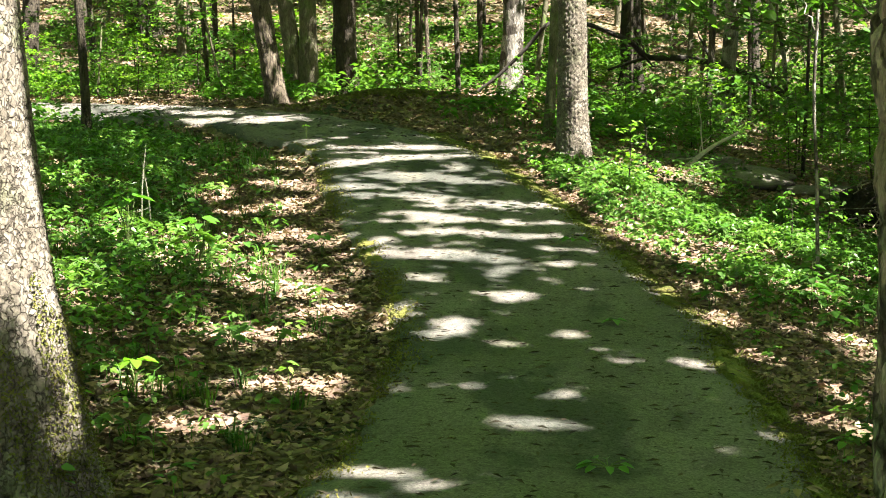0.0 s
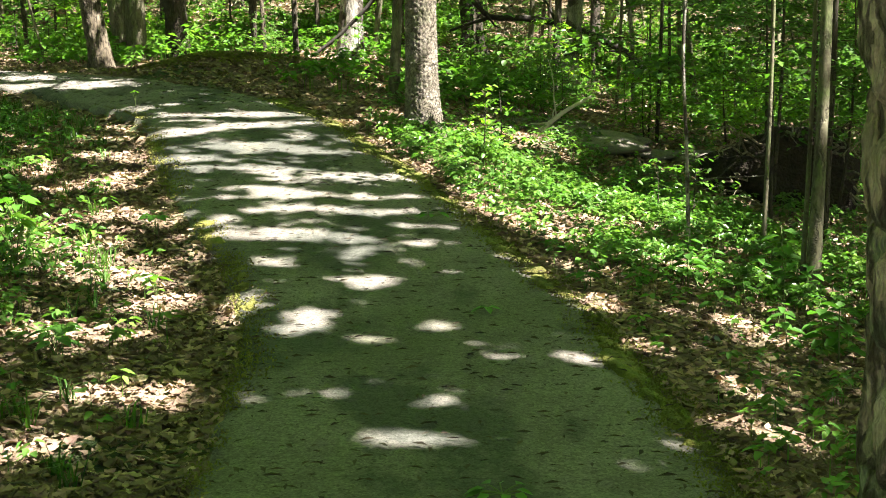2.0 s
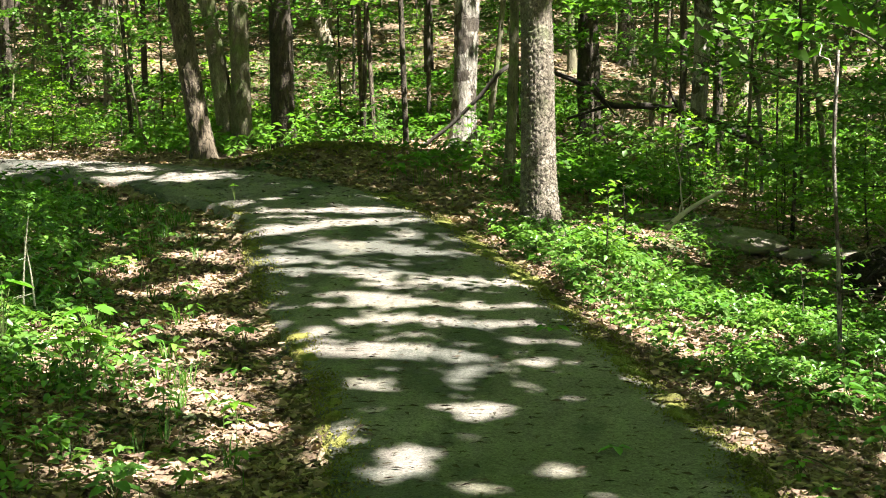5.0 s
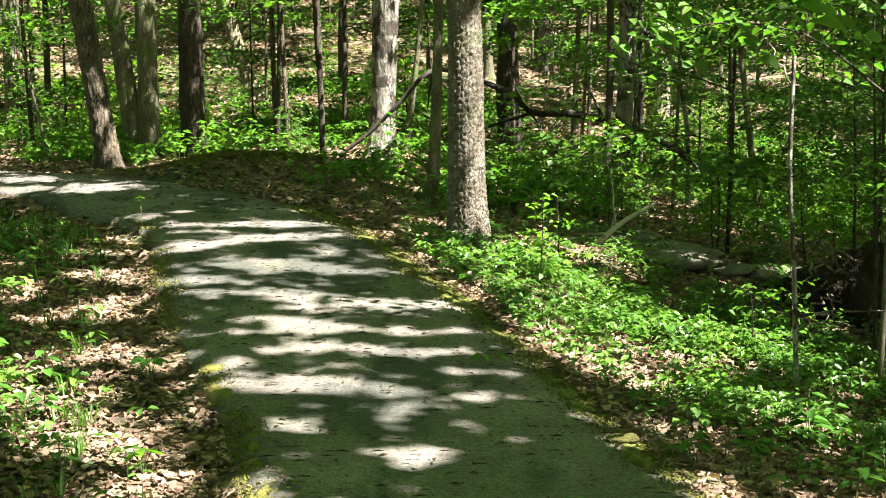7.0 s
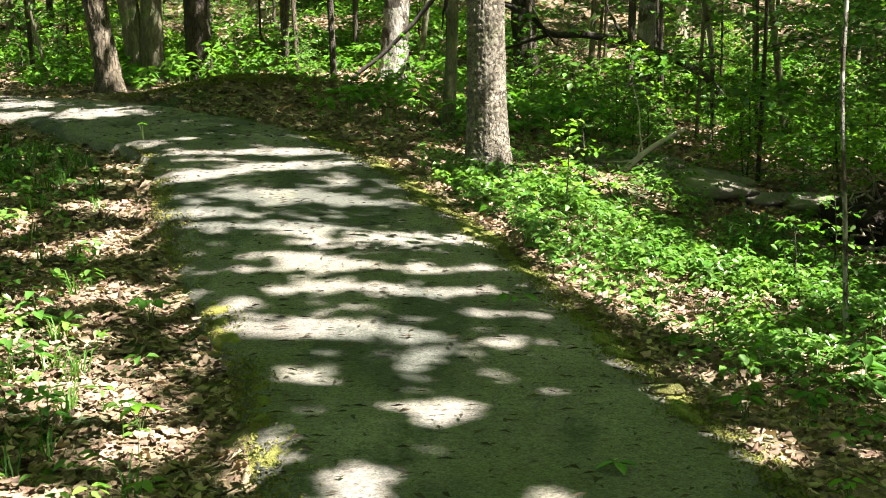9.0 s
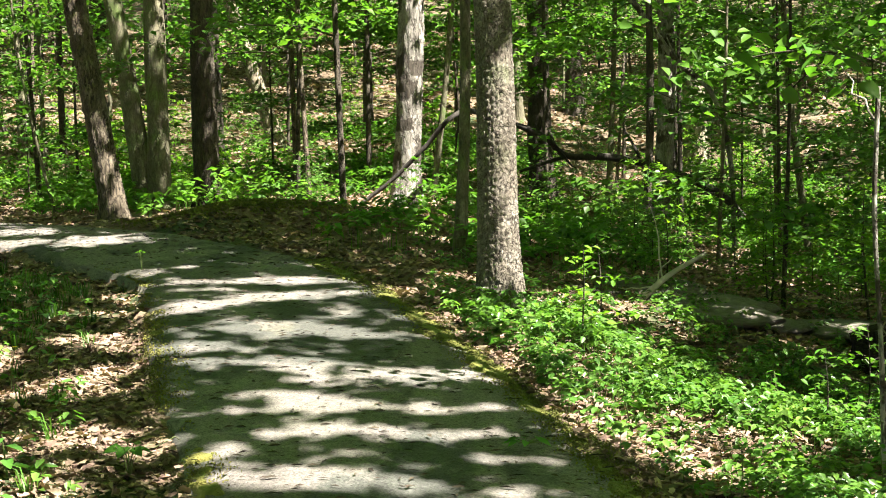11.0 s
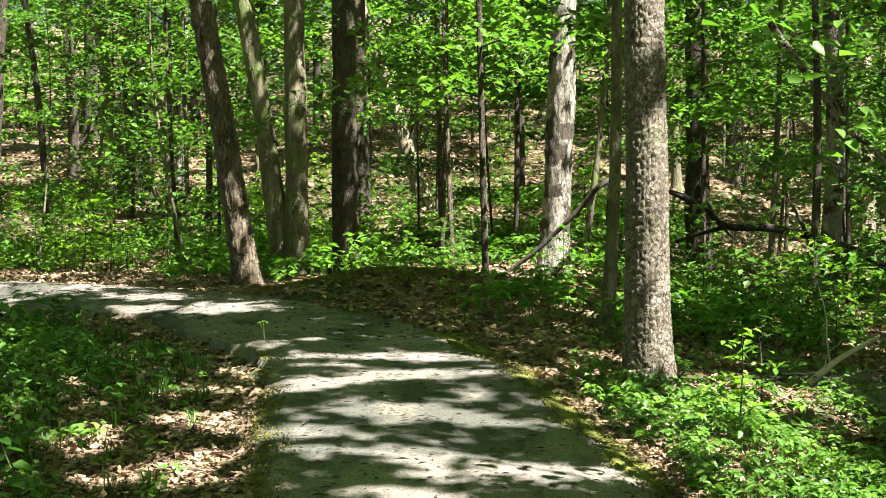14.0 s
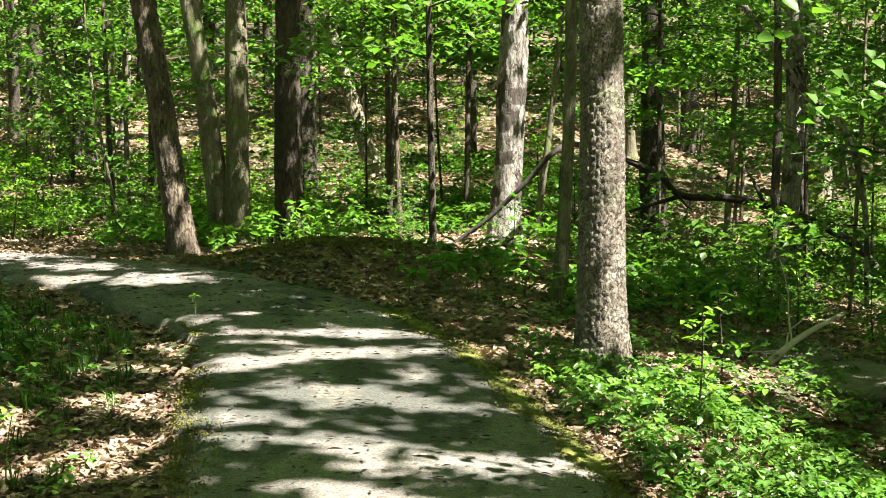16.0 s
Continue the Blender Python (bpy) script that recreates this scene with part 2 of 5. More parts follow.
M_stone = material("stream_stone", [(0.08, 0.07, 0.055), (0.13, 0.115, 0.095), (0.18, 0.16, 0.135)], 6, 8, 0.85, 0.7, 50)

# ---------- building blocks ----------
rng = np.random.default_rng(7)


def mesh_of(name, verts, faces, mat, soft=False):
    """A mesh from arrays; faces all with the same number of corners."""
    verts, faces = np.asarray(verts, np.float32), np.asarray(faces, np.int32)
    me = bpy.data.meshes.new(name)
    k = faces.shape[1]
    me.vertices.add(len(verts))
    me.vertices.foreach_set("co", verts.ravel())
    me.loops.add(faces.size)
    me.loops.foreach_set("vertex_index", faces.ravel())
    me.polygons.add(len(faces))
    me.polygons.foreach_set("loop_start", np.arange(0, faces.size, k, dtype=np.int32))
    if soft:
        me.polygons.foreach_set("use_smooth", np.ones(len(faces), bool))
    me.materials.append(mat)
    me.update(calc_edges=True)
    me.validate()
    return me


def part(name, me, parent, label=""):
    ob = new(name, me)
    ob.parent = parent
    return tagged(ob, label)


def thing(name, x, y, z, label, category, group="", kind=""):
    ob = new(name)
    ob.location = (x, y, z)
    return tagged(ob, label, category, group, kind)


def join(pieces):
    """Verts and faces of several pieces as one."""
    v, f, k = [], [], 0
    for a, b in pieces:
        v.append(a)
        f.append(np.asarray(b) + k)
        k += len(a)
    return np.vstack(v), np.vstack(f)


def plates(A, R, cols, tall, seed, gap=0.24):
    """Bark plates round a trunk: 0 in the cracks to 1 on a plate, and how far each plate stands out."""
    u = A / (2 * np.pi) * cols + 0.7 * (value_noise(np.cos(A) * 3 + 20, np.sin(A) * 3 + R * 3, seed) - 0.5)
    v = R / tall + 0.8 * (value_noise(np.cos(A) * 5 + 30, np.sin(A) * 5 + R / tall * 0.7, seed + 1) - 0.5)
    iu = np.floor(u).astype(np.int64)
    near, second, proud = np.full(u.shape, 9.0), np.full(u.shape, 9.0), np.zeros(u.shape)
    for du in (-1, 0, 1):
        c = iu + du
        k = np.mod(c, cols)
        shift = lattice(k, 0 * k, seed + 7)
        iv = np.floor(v - shift).astype(np.int64)
        for dv in (-1, 0, 1):
            w = iv + dv
            d = np.hypot(u - (c + 0.5 + 0.5 * (lattice(k, w, seed + 8) - 0.5)), v - (w + shift + 0.5 + 0.6 * (lattice(k, w, seed + 9) - 0.5)))
            closer = d < near
            second = np.where(closer, near, np.minimum(second, d))
            proud = np.where(closer, lattice(k, w, seed + 10), proud)
            near = np.where(closer, d, near)
    return smooth(0.03, gap, second - near), proud


def tube(line, radii, sides=8, wobble=0.0, seed=0, ridge=0.0, ridges=9, plate=None):
    """A tapered tube of quads along a line, uneven by wobble (share of the radius), with bark ridges."""
    line, radii = np.asarray(line, float), np.asarray(radii, float)
    way = np.gradient(line, axis=0)
    way /= np.linalg.norm(way, axis=1)[:, None] + 1e-9
    ref = np.where(np.abs(way[:, 2:3]) > 0.9, [[1.0, 0, 0]], [[0, 0, 1.0]])
    u = np.cross(way, ref)
    u /= np.linalg.norm(u, axis=1)[:, None]
    w = np.cross(way, u)
    a = np.arange(sides) / sides * 2 * np.pi
    r = radii[:, None] * np.ones(sides)
    if wobble or ridge or plate:
        run = np.cumsum(np.r_[0, np.linalg.norm(np.diff(line, axis=0), axis=1)])
        A, R = np.meshgrid(a, run)
        cx, cy = np.cos(A), np.sin(A)
        r = r * (1 + wobble * (value_noise(cx * 1.3 + 9 + seed, cy * 1.3 + R * 1.6, seed) - 0.5) * 2)
        if plate:
            wide, tall, deep = plate
            on, proud = plates(A, R, max(6, int(2 * np.pi * np.median(radii) / wide)), tall, seed, 0.24 if tall < 2 * wide else 0.5)
            rough = value_noise(cx * 9 + 40, cy * 9 + R * 40, seed + 2)
            r = r + deep * (on * (0.65 + 0.5 * proud + 0.3 * rough) - 0.8)
        elif ridge:
            col = A / (2 * np.pi) * ridges
            n1 = value_noise(col * 1.0 + 0.25 * value_noise(A * 2, R * 4, seed + 5), R * 3.2, seed + 1)
            n2 = value_noise(cx * ridges * 0.8 + 40, cy * ridges * 0.8 + R * 16, seed + 2)
            r = r + ridge * (0.7 * n2 - 0.15 - 0.9 * np.exp(-((2 * n1 - 1) / 0.2) ** 2))
    v = line[:, None, :] + r[..., None] * (np.cos(a)[None, :, None] * u[:, None, :] + np.sin(a)[None, :, None] * w[:, None, :])
    n = len(line)
    i, j = np.meshgrid(np.arange(n - 1), np.arange(sides), indexing="ij")
    f = np.stack((i * sides + j, i * sides + (j + 1) % sides, (i + 1) * sides + (j + 1) % sides, (i + 1) * sides + j), -1).reshape(-1, 4)
    return v.reshape(-1, 3), f


def unit(v):
    return v / (np.linalg.norm(v, axis=-1, keepdims=True) + 1e-9)


def leaf_blades(c, d, up, size, broad=0.62, fold=0.25, fine=False, droop=0.0):
    """Leaves as folded blades: centres c, midrib ways d, rough upward ways up, lengths size. Two triangles each, or six if fine."""
    d = unit(d)
    s = unit(np.cross(d, up))
    n = np.cross(s, d)
    L = np.asarray(size)[:, None]
    W = L * broad / 2
    base, tip = c - d * L / 2, c + d * L / 2 - n * L * droop
    if not fine:
        m = c + n * W * fold
        left, right = m - s * W, m + s * W
        v = np.stack((base, right, tip, left), 1).reshape(-1, 3)
        k = np.arange(len(c))[:, None] * 4
        f = np.concatenate((k + [[0, 1, 2]], k + [[0, 2, 3]]), 1).reshape(-1, 3)
        return v, f
    lo, hi = c - d * L * 0.2, c + d * L * 0.2 - n * L * droop * 0.4
    lift = n * W * fold
    v = np.stack((base, lo + s * W * 0.95 + lift, hi + s * W * 0.7 + lift * 0.7, tip, hi - s * W * 0.7 + lift * 0.7, lo - s * W * 0.95 + lift), 1).reshape(-1, 3)
    k = np.arange(len(c))[:, None] * 6
    f = np.concatenate((k + [[0, 1, 2]], k + [[0, 2, 3]], k + [[0, 3, 4]], k + [[0, 4, 5]]), 1).reshape(-1, 3)
    return v, f


def scatter_leaves(c, size, flat=0.6, seed=0, **more):
    """Leaves at the centres c, turned at random, lying the flatter the nearer flat is to 1."""
    g = np.random.default_rng(seed)
    n = len(c)
    a = g.uniform(0, 2 * np.pi, n)
    d = np.stack((np.cos(a), np.sin(a), g.normal(-0.25, 0.55 * (1.05 - flat), n)), 1)
    up = unit(g.normal(0, 1, (n, 3)) * (1 - flat) + [0, 0, 1])
    return leaf_blades(c, d, up, size * g.uniform(0.6, 1.25, n), **more)


# ---------- lie of the land ----------
# left and right edge of the paved trail, in pairs along it
TRAIL = [(-0.5, -9, 1.2, -9), (-0.4, 3, 1.25, 3), (-0.35, 5.8, 1.36, 5.8), (-0.27, 7, 1.66, 7.2), (-0.14, 8.4, 1.68, 8.6), (-0.2, 9.9, 1.57, 10.3),
         (-0.45, 11.6, 1.35, 11.7), (-0.7, 12.6, 1.15, 12.7), (-1.1, 14, 0.85, 14.1), (-1.38, 15.4, 0.45, 15.5),
         (-1.6, 16.6, 0.12, 16.65), (-1.8, 17.4, -0.35, 17.9), (-2.2, 18.2, -0.9, 18.9), (-2.75, 18.9, -1.6, 19.75),
         (-3.4, 19.6, -2.3, 20.55), (-4.2, 20.1, -3.1, 21.25), (-5.5, 20.7, -4.6, 22.0), (-8, 21.6, -7.2, 23.0),
         (-12, 22.8, -11.5, 24.2), (-20, 24.5, -20, 26), (-34, 28, -34, 29.6)]


def catmull(points, step):
    """Points along a smooth curve through the given ones, about step apart."""
    p = np.array(points, float)
    p = np.vstack((2 * p[0] - p[1], p, 2 * p[-1] - p[-2]))
    out = []
    for i in range(1, len(p) - 2):
        n = max(2, int(np.linalg.norm(p[i + 1] - p[i]) / step))
        t = np.arange(n)[:, None] / n
        a, b, c, d = p[i - 1], p[i], p[i + 1], p[i + 2]
        out.append(0.5 * (2 * b + (c - a) * t + (2 * a - 5 * b + 4 * c - d) * t ** 2 + (3 * b - a - 3 * c + d) * t ** 3))
    out.append(p[-2][None])
    return np.vstack(out)


EDGES = catmull(TRAIL, 0.09)
LEFT, RIGHT = EDGES[:, :2], EDGES[:, 2:]
MIDDLE, HALF = (LEFT + RIGHT) / 2, np.linalg.norm(LEFT - RIGHT, axis=1) / 2


def lattice(ix, iy, seed):
    h = (ix * 374761393 + iy * 668265263 + seed * 974634777) & 0xFFFFFFFF
    h = ((h ^ (h >> 13)) * 1274126177) & 0xFFFFFFFF
    return ((h ^ (h >> 16)) & 0xFFFF) / 65535.0


def value_noise(x, y, seed=0):
    """Smooth noise between 0 and 1 on arrays."""
    x, y = np.asarray(x, float), np.asarray(y, float)
    ix, iy = np.floor(x).astype(np.int64), np.floor(y).astype(np.int64)
    fx, fy = x - ix, y - iy
    fx, fy = fx * fx * (3 - 2 * fx), fy * fy * (3 - 2 * fy)
    a = lattice(ix, iy, seed) * (1 - fx) + lattice(ix + 1, iy, seed) * fx
    b = lattice(ix, iy + 1, seed) * (1 - fx) + lattice(ix + 1, iy + 1, seed) * fx
    return a * (1 - fy) + b * fy


def smooth(a, b, x):
    t = np.clip((x - a) / (b - a), 0, 1)
    return t * t * (3 - 2 * t)


def trail_offset(x, y):
    """Metres past the trail's edge (negative on the trail), and the side: -1 left, 1 right."""
    x, y = np.atleast_1d(np.asarray(x, float)), np.atleast_1d(np.asarray(y, float))
    away, side = np.empty(len(x)), np.empty(len(x))
    mid, half = MIDDLE[::3], HALF[::3]
    way = np.gradient(mid, axis=0)
    for s in range(0, len(x), 4000):
        dx, dy = x[s:s + 4000, None] - mid[:, 0], y[s:s + 4000, None] - mid[:, 1]
        d = np.hypot(dx, dy)
        k = d.argmin(1)
        r = np.arange(len(k))
        away[s:s + 4000] = d[r, k] - half[k]
        side[s:s + 4000] = np.where(way[k, 0] * dy[r, k] - way[k, 1] * dx[r, k] > 0, -1, 1)
    return away, side


def trail_height(x, y):
    along = np.interp(y, (-40, 8, 10, 12, 14, 17, 20, 22, 26, 40), (0, -0.03, 0, 0.07, 0.2, 0.44, 0.66, 0.76, 0.9, 1.2))
    return along - 0.05 * (np.clip(x, -3, 3) - 0.5) * (1 - smooth(14, 19, y))


def land(x, y, rough=True):
    """Height of the natural ground."""
    x, y = np.atleast_1d(np.asarray(x, float)), np.atleast_1d(np.asarray(y, float))
    e, side = trail_offset(x, y)
    z = np.interp(y, (-300, -40, 8, 10, 12, 14, 17, 20, 22, 26, 30, 36, 50, 80, 200, 600),
                  (20, 1, -0.03, 0, 0.07, 0.2, 0.44, 0.66, 0.74, 0.72, 0.85, 1.4, 3.2, 8, 24, 60))
    z = z - 0.05 * (np.clip(x, -3, 3) - 0.5) * (1 - smooth(14, 19, y))
    # right: falls to the stream bed, then a far bank
    start = np.interp(y, (5, 10, 14, 17, 24), (1.8, 1.55, 0.95, 0.2, -0.3))
    d = np.clip(x - start, 0, 40)
    fall = -0.20 * np.minimum(d, 5) + 0.10 * np.clip(d - 7.5, 0, 30)
    z = z + fall * (1 - smooth(38, 60, y))
    # left: a shallow ditch, then a low bank
    left = ((side < 0) & (y < 30)).astype(float)
    z = z + left * (-0.11 * smooth(-0.1, 0.12, e) * (1 - smooth(0.8, 2.0, e)) + 0.3 * smooth(1.0, 6, e))
    # the berm outside the bend
    z = z + 0.24 * np.exp(-((x + 1.35) / 1.0) ** 2 - ((y - 21.05) / 0.55) ** 2)
    if rough:
        z = z + (value_noise(x * 1.7, y * 1.7, 3) - 0.5) * 0.07 + (value_noise(x * 0.5, y * 0.5, 4) - 0.5) * 0.12 * smooth(0.3, 2, e)
    z = z - 0.02 * (side > 0)
    under = 1 - smooth(-0.14, 0.02, e)
    return z * (1 - under) + (trail_height(x, y) - 0.09) * under

# ---------- ground ----------


def spread(lo, hi, near_lo, near_hi, step, grow):
    """Grid lines: step apart between near_lo and near_hi, then wider and wider."""
    out = list(np.arange(near_lo, near_hi + 1e-6, step))
    s = step
    while out[-1] < hi:
        s *= grow
        out.append(out[-1] + s)
    s = step
    while out[0] > lo:
        s *= grow
        out.insert(0, out[0] - s)
    return np.array(out)


gx, gy = spread(-600, 600, -5, 5, 0.12, 1.13), spread(-300, 700, 4, 24, 0.12, 1.13)
GX, GY = np.meshgrid(gx, gy)
GZ = land(GX.ravel(), GY.ravel())
i, j = np.meshgrid(np.arange(len(gy) - 1), np.arange(len(gx) - 1), indexing="ij")
k, w = (i * len(gx) + j).ravel(), len(gx)
tagged(new("ground", mesh_of("ground", np.stack((GX.ravel(), GY.ravel(), GZ), 1), np.stack((k, k + 1, k + w + 1, k + w), 1), M_soil, True)),
       "dark forest soil strewn with old leaves", "ground", kind="structure")

# the trail: a slab of old asphalt with ragged edges
across = np.linspace(0, 1, 25)
ragged_l = (value_noise(np.arange(len(LEFT)) * 0.13, 0 * HALF, 11) - 0.5) * 0.13 + (value_noise(np.arange(len(LEFT)) * 0.9, 0 * HALF, 12) - 0.5) * 0.06
ragged_r = (value_noise(np.arange(len(LEFT)) * 0.16, 0 * HALF, 13) - 0.5) * 0.07 + (value_noise(np.arange(len(LEFT)) * 0.9, 0 * HALF, 14) - 0.5) * 0.05
out_way = unit(LEFT - RIGHT)
la, ra = LEFT + out_way * ragged_l[:, None], RIGHT - out_way * ragged_r[:, None]
P = la[:, None, :] * (1 - across)[None, :, None] + ra[:, None, :] * across[None, :, None]
PZ = trail_height(P[..., 0], P[..., 1]) + (value_noise(P[..., 0] * 1.4, P[..., 1] * 1.4, 15) - 0.5) * 0.025 + (value_noise(P[..., 0] * 14, P[..., 1] * 14, 16) - 0.5) * 0.006
PZ -= 0.035 * (np.abs(across * 2 - 1) ** 8)[None, :]
top = np.concatenate((P, PZ[..., None]), 2)
low_l = np.concatenate((la + out_way * 0.05, PZ[:, :1] - 0.14), 1)[:, None]
low_r = np.concatenate((ra - out_way * 0.05, PZ[:, -1:] - 0.14), 1)[:, None]
V = np.concatenate((low_l, top, low_r), 1)
n, w = V.shape[:2]
i, j = np.meshgrid(np.arange(n - 1), np.arange(w - 1), indexing="ij")
k = (i * w + j).ravel()
tagged(new("trail", mesh_of("trail", V.reshape(-1, 3), np.stack((k, k + 1, k + w + 1, k + w), 1), M_asphalt, True)),
       "narrow old asphalt trail, grey and dusty with worn ragged edges", "path", kind="structure")


# ---------- sun flecks: where the crowns stand open to the sun ----------
# patches of light on the ground: x, y, half length across, half length along
OPEN_TRAIL = [(-0.85, 17.45, 0.8, 0.16), (-0.8, 16.7, 0.7, 0.2), (-0.6, 15.6, 0.42, 0.3), (0.0, 15.4, 0.3, 0.15), (-0.55, 14.6, 0.42, 0.25), (0.2, 14.3, 0.5, 0.15),
              (-0.35, 13.6, 0.35, 0.15), (0.42, 13.55, 0.2, 0.1), (-0.05, 13.15, 0.5, 0.12), (-0.55, 12.75, 0.1, 0.08), (-0.05, 12.35, 0.5, 0.17), (0.65, 12.2, 0.18, 0.07),
              (-0.18, 11.62, 0.1, 0.1), (0.38, 11.18, 0.19, 0.2), (-0.24, 10.57, 0.12, 0.26), (0.1, 10.23, 0.14, 0.22), (0.77, 10.21, 0.08, 0.07), (0.4, 9.91, 0.14, 0.06),
              (1.39, 9.65, 0.08, 0.08), (1.02, 9.63, 0.06, 0.04), (-0.04, 8.99, 0.06, 0.06), (0.2, 8.95, 0.07, 0.03), (0.72, 8.88, 0.08, 0.07), (0.61, 8.35, 0.14, 0.07),
              (-0.04, 7.62, 0.17, 0.1), (0.2, 7.43, 0.09, 0.05), (-0.11, 7.19, 0.18, 0.08)]
OPEN_BANKS = [(1.7, 13.2, 0.5, 0.4), (1.6, 15.2, 0.6, 0.5), (-2.5, 10.2, 0.5, 0.4), (-3.4, 12.5, 0.8, 0.6), 
              (2.6, 11.0, 0.4, 0.3), (-1.3, 11.9, 0.4, 0.2), (0.6, 20.4, 0.5, 0.3), 
              (1.25, 13.6, 0.4, 0.6), (0.95, 15.0, 0.4, 0.4), (-1.0, 11.5, 0.35, 0.45), (-1.35, 13.2, 0.25, 0.28), (-1.05, 10.2, 0.3, 0.3), (1.35, 11.5, 0.12, 0.1), (2.3, 9.5, 0.2, 0.15), (2.0, 8.7, 0.2, 0.12), (-1.75, 15.6, 0.22, 0.2), (-2.0, 16.6, 0.25, 0.18), (-1.45, 14.8, 0.15, 0.2), (0.9, 15.75, 0.4, 0.3), (1.6, 15.8, 0.5, 0.35),
              (0.8, 16.85, 0.25, 0.18), (0.5, 17.02, 0.25, 0.18), (0.2, 17.2, 0.25, 0.18)]
OPEN_SIDES = [(1.9, 14.2, 0.9, 0.8), (2.6, 14.5, 0.7, 0.6), (1.25, 16.2, 0.7, 0.4), (1.7, 17.4, 0.5, 0.4), (2.4, 12.6, 0.5, 0.3), (-0.75, 10.9, 0.3, 0.25), (-0.6, 9.2, 0.35, 0.2),
              (-1.25, 8.95, 0.2, 0.15), (-0.8, 8.5, 0.25, 0.15), (-2.0, 12.5, 0.8, 0.6), (-2.6, 11.0, 0.5, 0.4), (-1.6, 14.5, 0.25, 0.35), (1.78, 9.95, 0.12, 0.1), (1.66, 10.9, 0.15, 0.2),
              (-2.9, 19.9, 0.8, 0.32), (-3.7, 20.7, 0.6, 0.3), (-5.6, 21.4, 1.9, 0.7), (-6.3, 24.8, 1.3, 1.0), (-0.6, 20.4, 0.35, 0.15), (-0.15, 24.1, 0.4, 0.9), (0.3, 17.2, 0.35, 0.25), (2.3, 27.0, 0.5, 0.9), (3.0, 32.0, 1.0, 1.2),
              (-0.8, 24.5, 0.8, 0.5), (-1.85, 7.75, 0.55, 0.35), (-2.3, 8.0, 0.4, 0.3), (-2.3, 14.8, 0.2, 0.18), (-1.45, 7.5, 0.3, 0.2), (-0.3, 24.1, 0.45, 0.3), (-1.3, 24.7, 0.4, 0.25), (-5.0, 23.8, 0.9, 0.5), (-5.6, 26.0, 1.2, 0.9)]


def open_to_sun(x, y):
    """True where sunlight reaches the ground."""
    lit = np.zeros(len(x), bool)
    rim = np.random.default_rng(len(x)).uniform(0.35, 1.9, len(x))
    jx = (value_noise(x * 2.5, y * 2.5, 21) - 0.5) * 0.5
    jy = (value_noise(x * 2.5, y * 2.5, 22) - 0.5) * 0.4
    for cx, cy, rx, ry in OPEN_TRAIL + OPEN_SIDES + OPEN_BANKS:
        q = ((x + jx * min(1, rx * 1.6) - cx) / (rx + 0.035)) ** 2 + ((y + jy * min(1, ry * 2) - cy) / (ry + 0.035)) ** 2
        lit |= q < rim
    away = np.maximum(np.abs(x) - 4.5, 0) + np.maximum(y - 21, 0) + np.maximum(7 - y, 0)
    gaps = value_noise(x * 0.8, y * 0.8, 23) + 0.5 * value_noise(x * 2.6, y * 2.6, 24)
    need = np.where(y > 22, np.where(x < -1, 0.61, 0.68), 0.86)
    need = np.where((x > 0.4) & (y > 17.5) & (y < 33), 0.84, need)
    need = np.where((x > 0.3) & (x < 6) & (y > 17.8) & (y < 25), 1.05, need)
    need = np.where((x > 2.8) & (y > 14) & (y < 31), 1.02, need)
    need = np.where((x < -1.6) & (y > 13.5) & (y < 20), 0.97, need)
    lit |= (gaps > need) & (away > 0.5)
    flecks = value_noise(x * 3.1, y * 5.5, 25) + 0.4 * value_noise(x * 9, y * 14, 26)
    lit |= flecks > np.where((y > 11.8) & (y < 18.2), 0.9, np.where((x > -0.4) & (x < 1.75), 2.0, 1.28))
    # the crowns over the trees at the bend stay closed
    for cx, cy, rx, ry in ((-3.4, 23.0, 1.1, 1.2), (-1.3, 20.6, 1.3, 0.5), (-1.4, 18.7, 0.9, 0.4)):
        lit &= ((x - cx) / rx) ** 2 + ((y - cy) / ry) ** 2 > 1
    return lit


def thin_out(c):
    """Keeps the leaves that do not stand in the way of a sun fleck."""
    z = land(c[:, 0], c[:, 1], False) * 0 + np.interp(c[:, 1], (8, 14, 22, 36, 60), (0, 0.2, 0.75, 1.4, 4.5))
    s = (c[:, 2] - z) / TO_SUN.z
    return ~open_to_sun(c[:, 0] - TO_SUN.x * s, c[:, 1] - TO_SUN.y * s)


# ---------- trees ----------
CANOPY = []  # trees that share the roof of leaves


def leaf_cloud(n, centres, radii, seed, squash=0.75):
    """n leaf places in clumps round the centres."""
    g = np.random.default_rng(seed)
    k = g.integers(0, len(centres), n)
    p = unit(g.normal(0, 1, (n, 3))) * (g.uniform(0, 1, n) ** 0.45)[:, None]
    return np.asarray(centres)[k] + p * np.asarray(radii)[k][:, None] * [1, 1, squash]


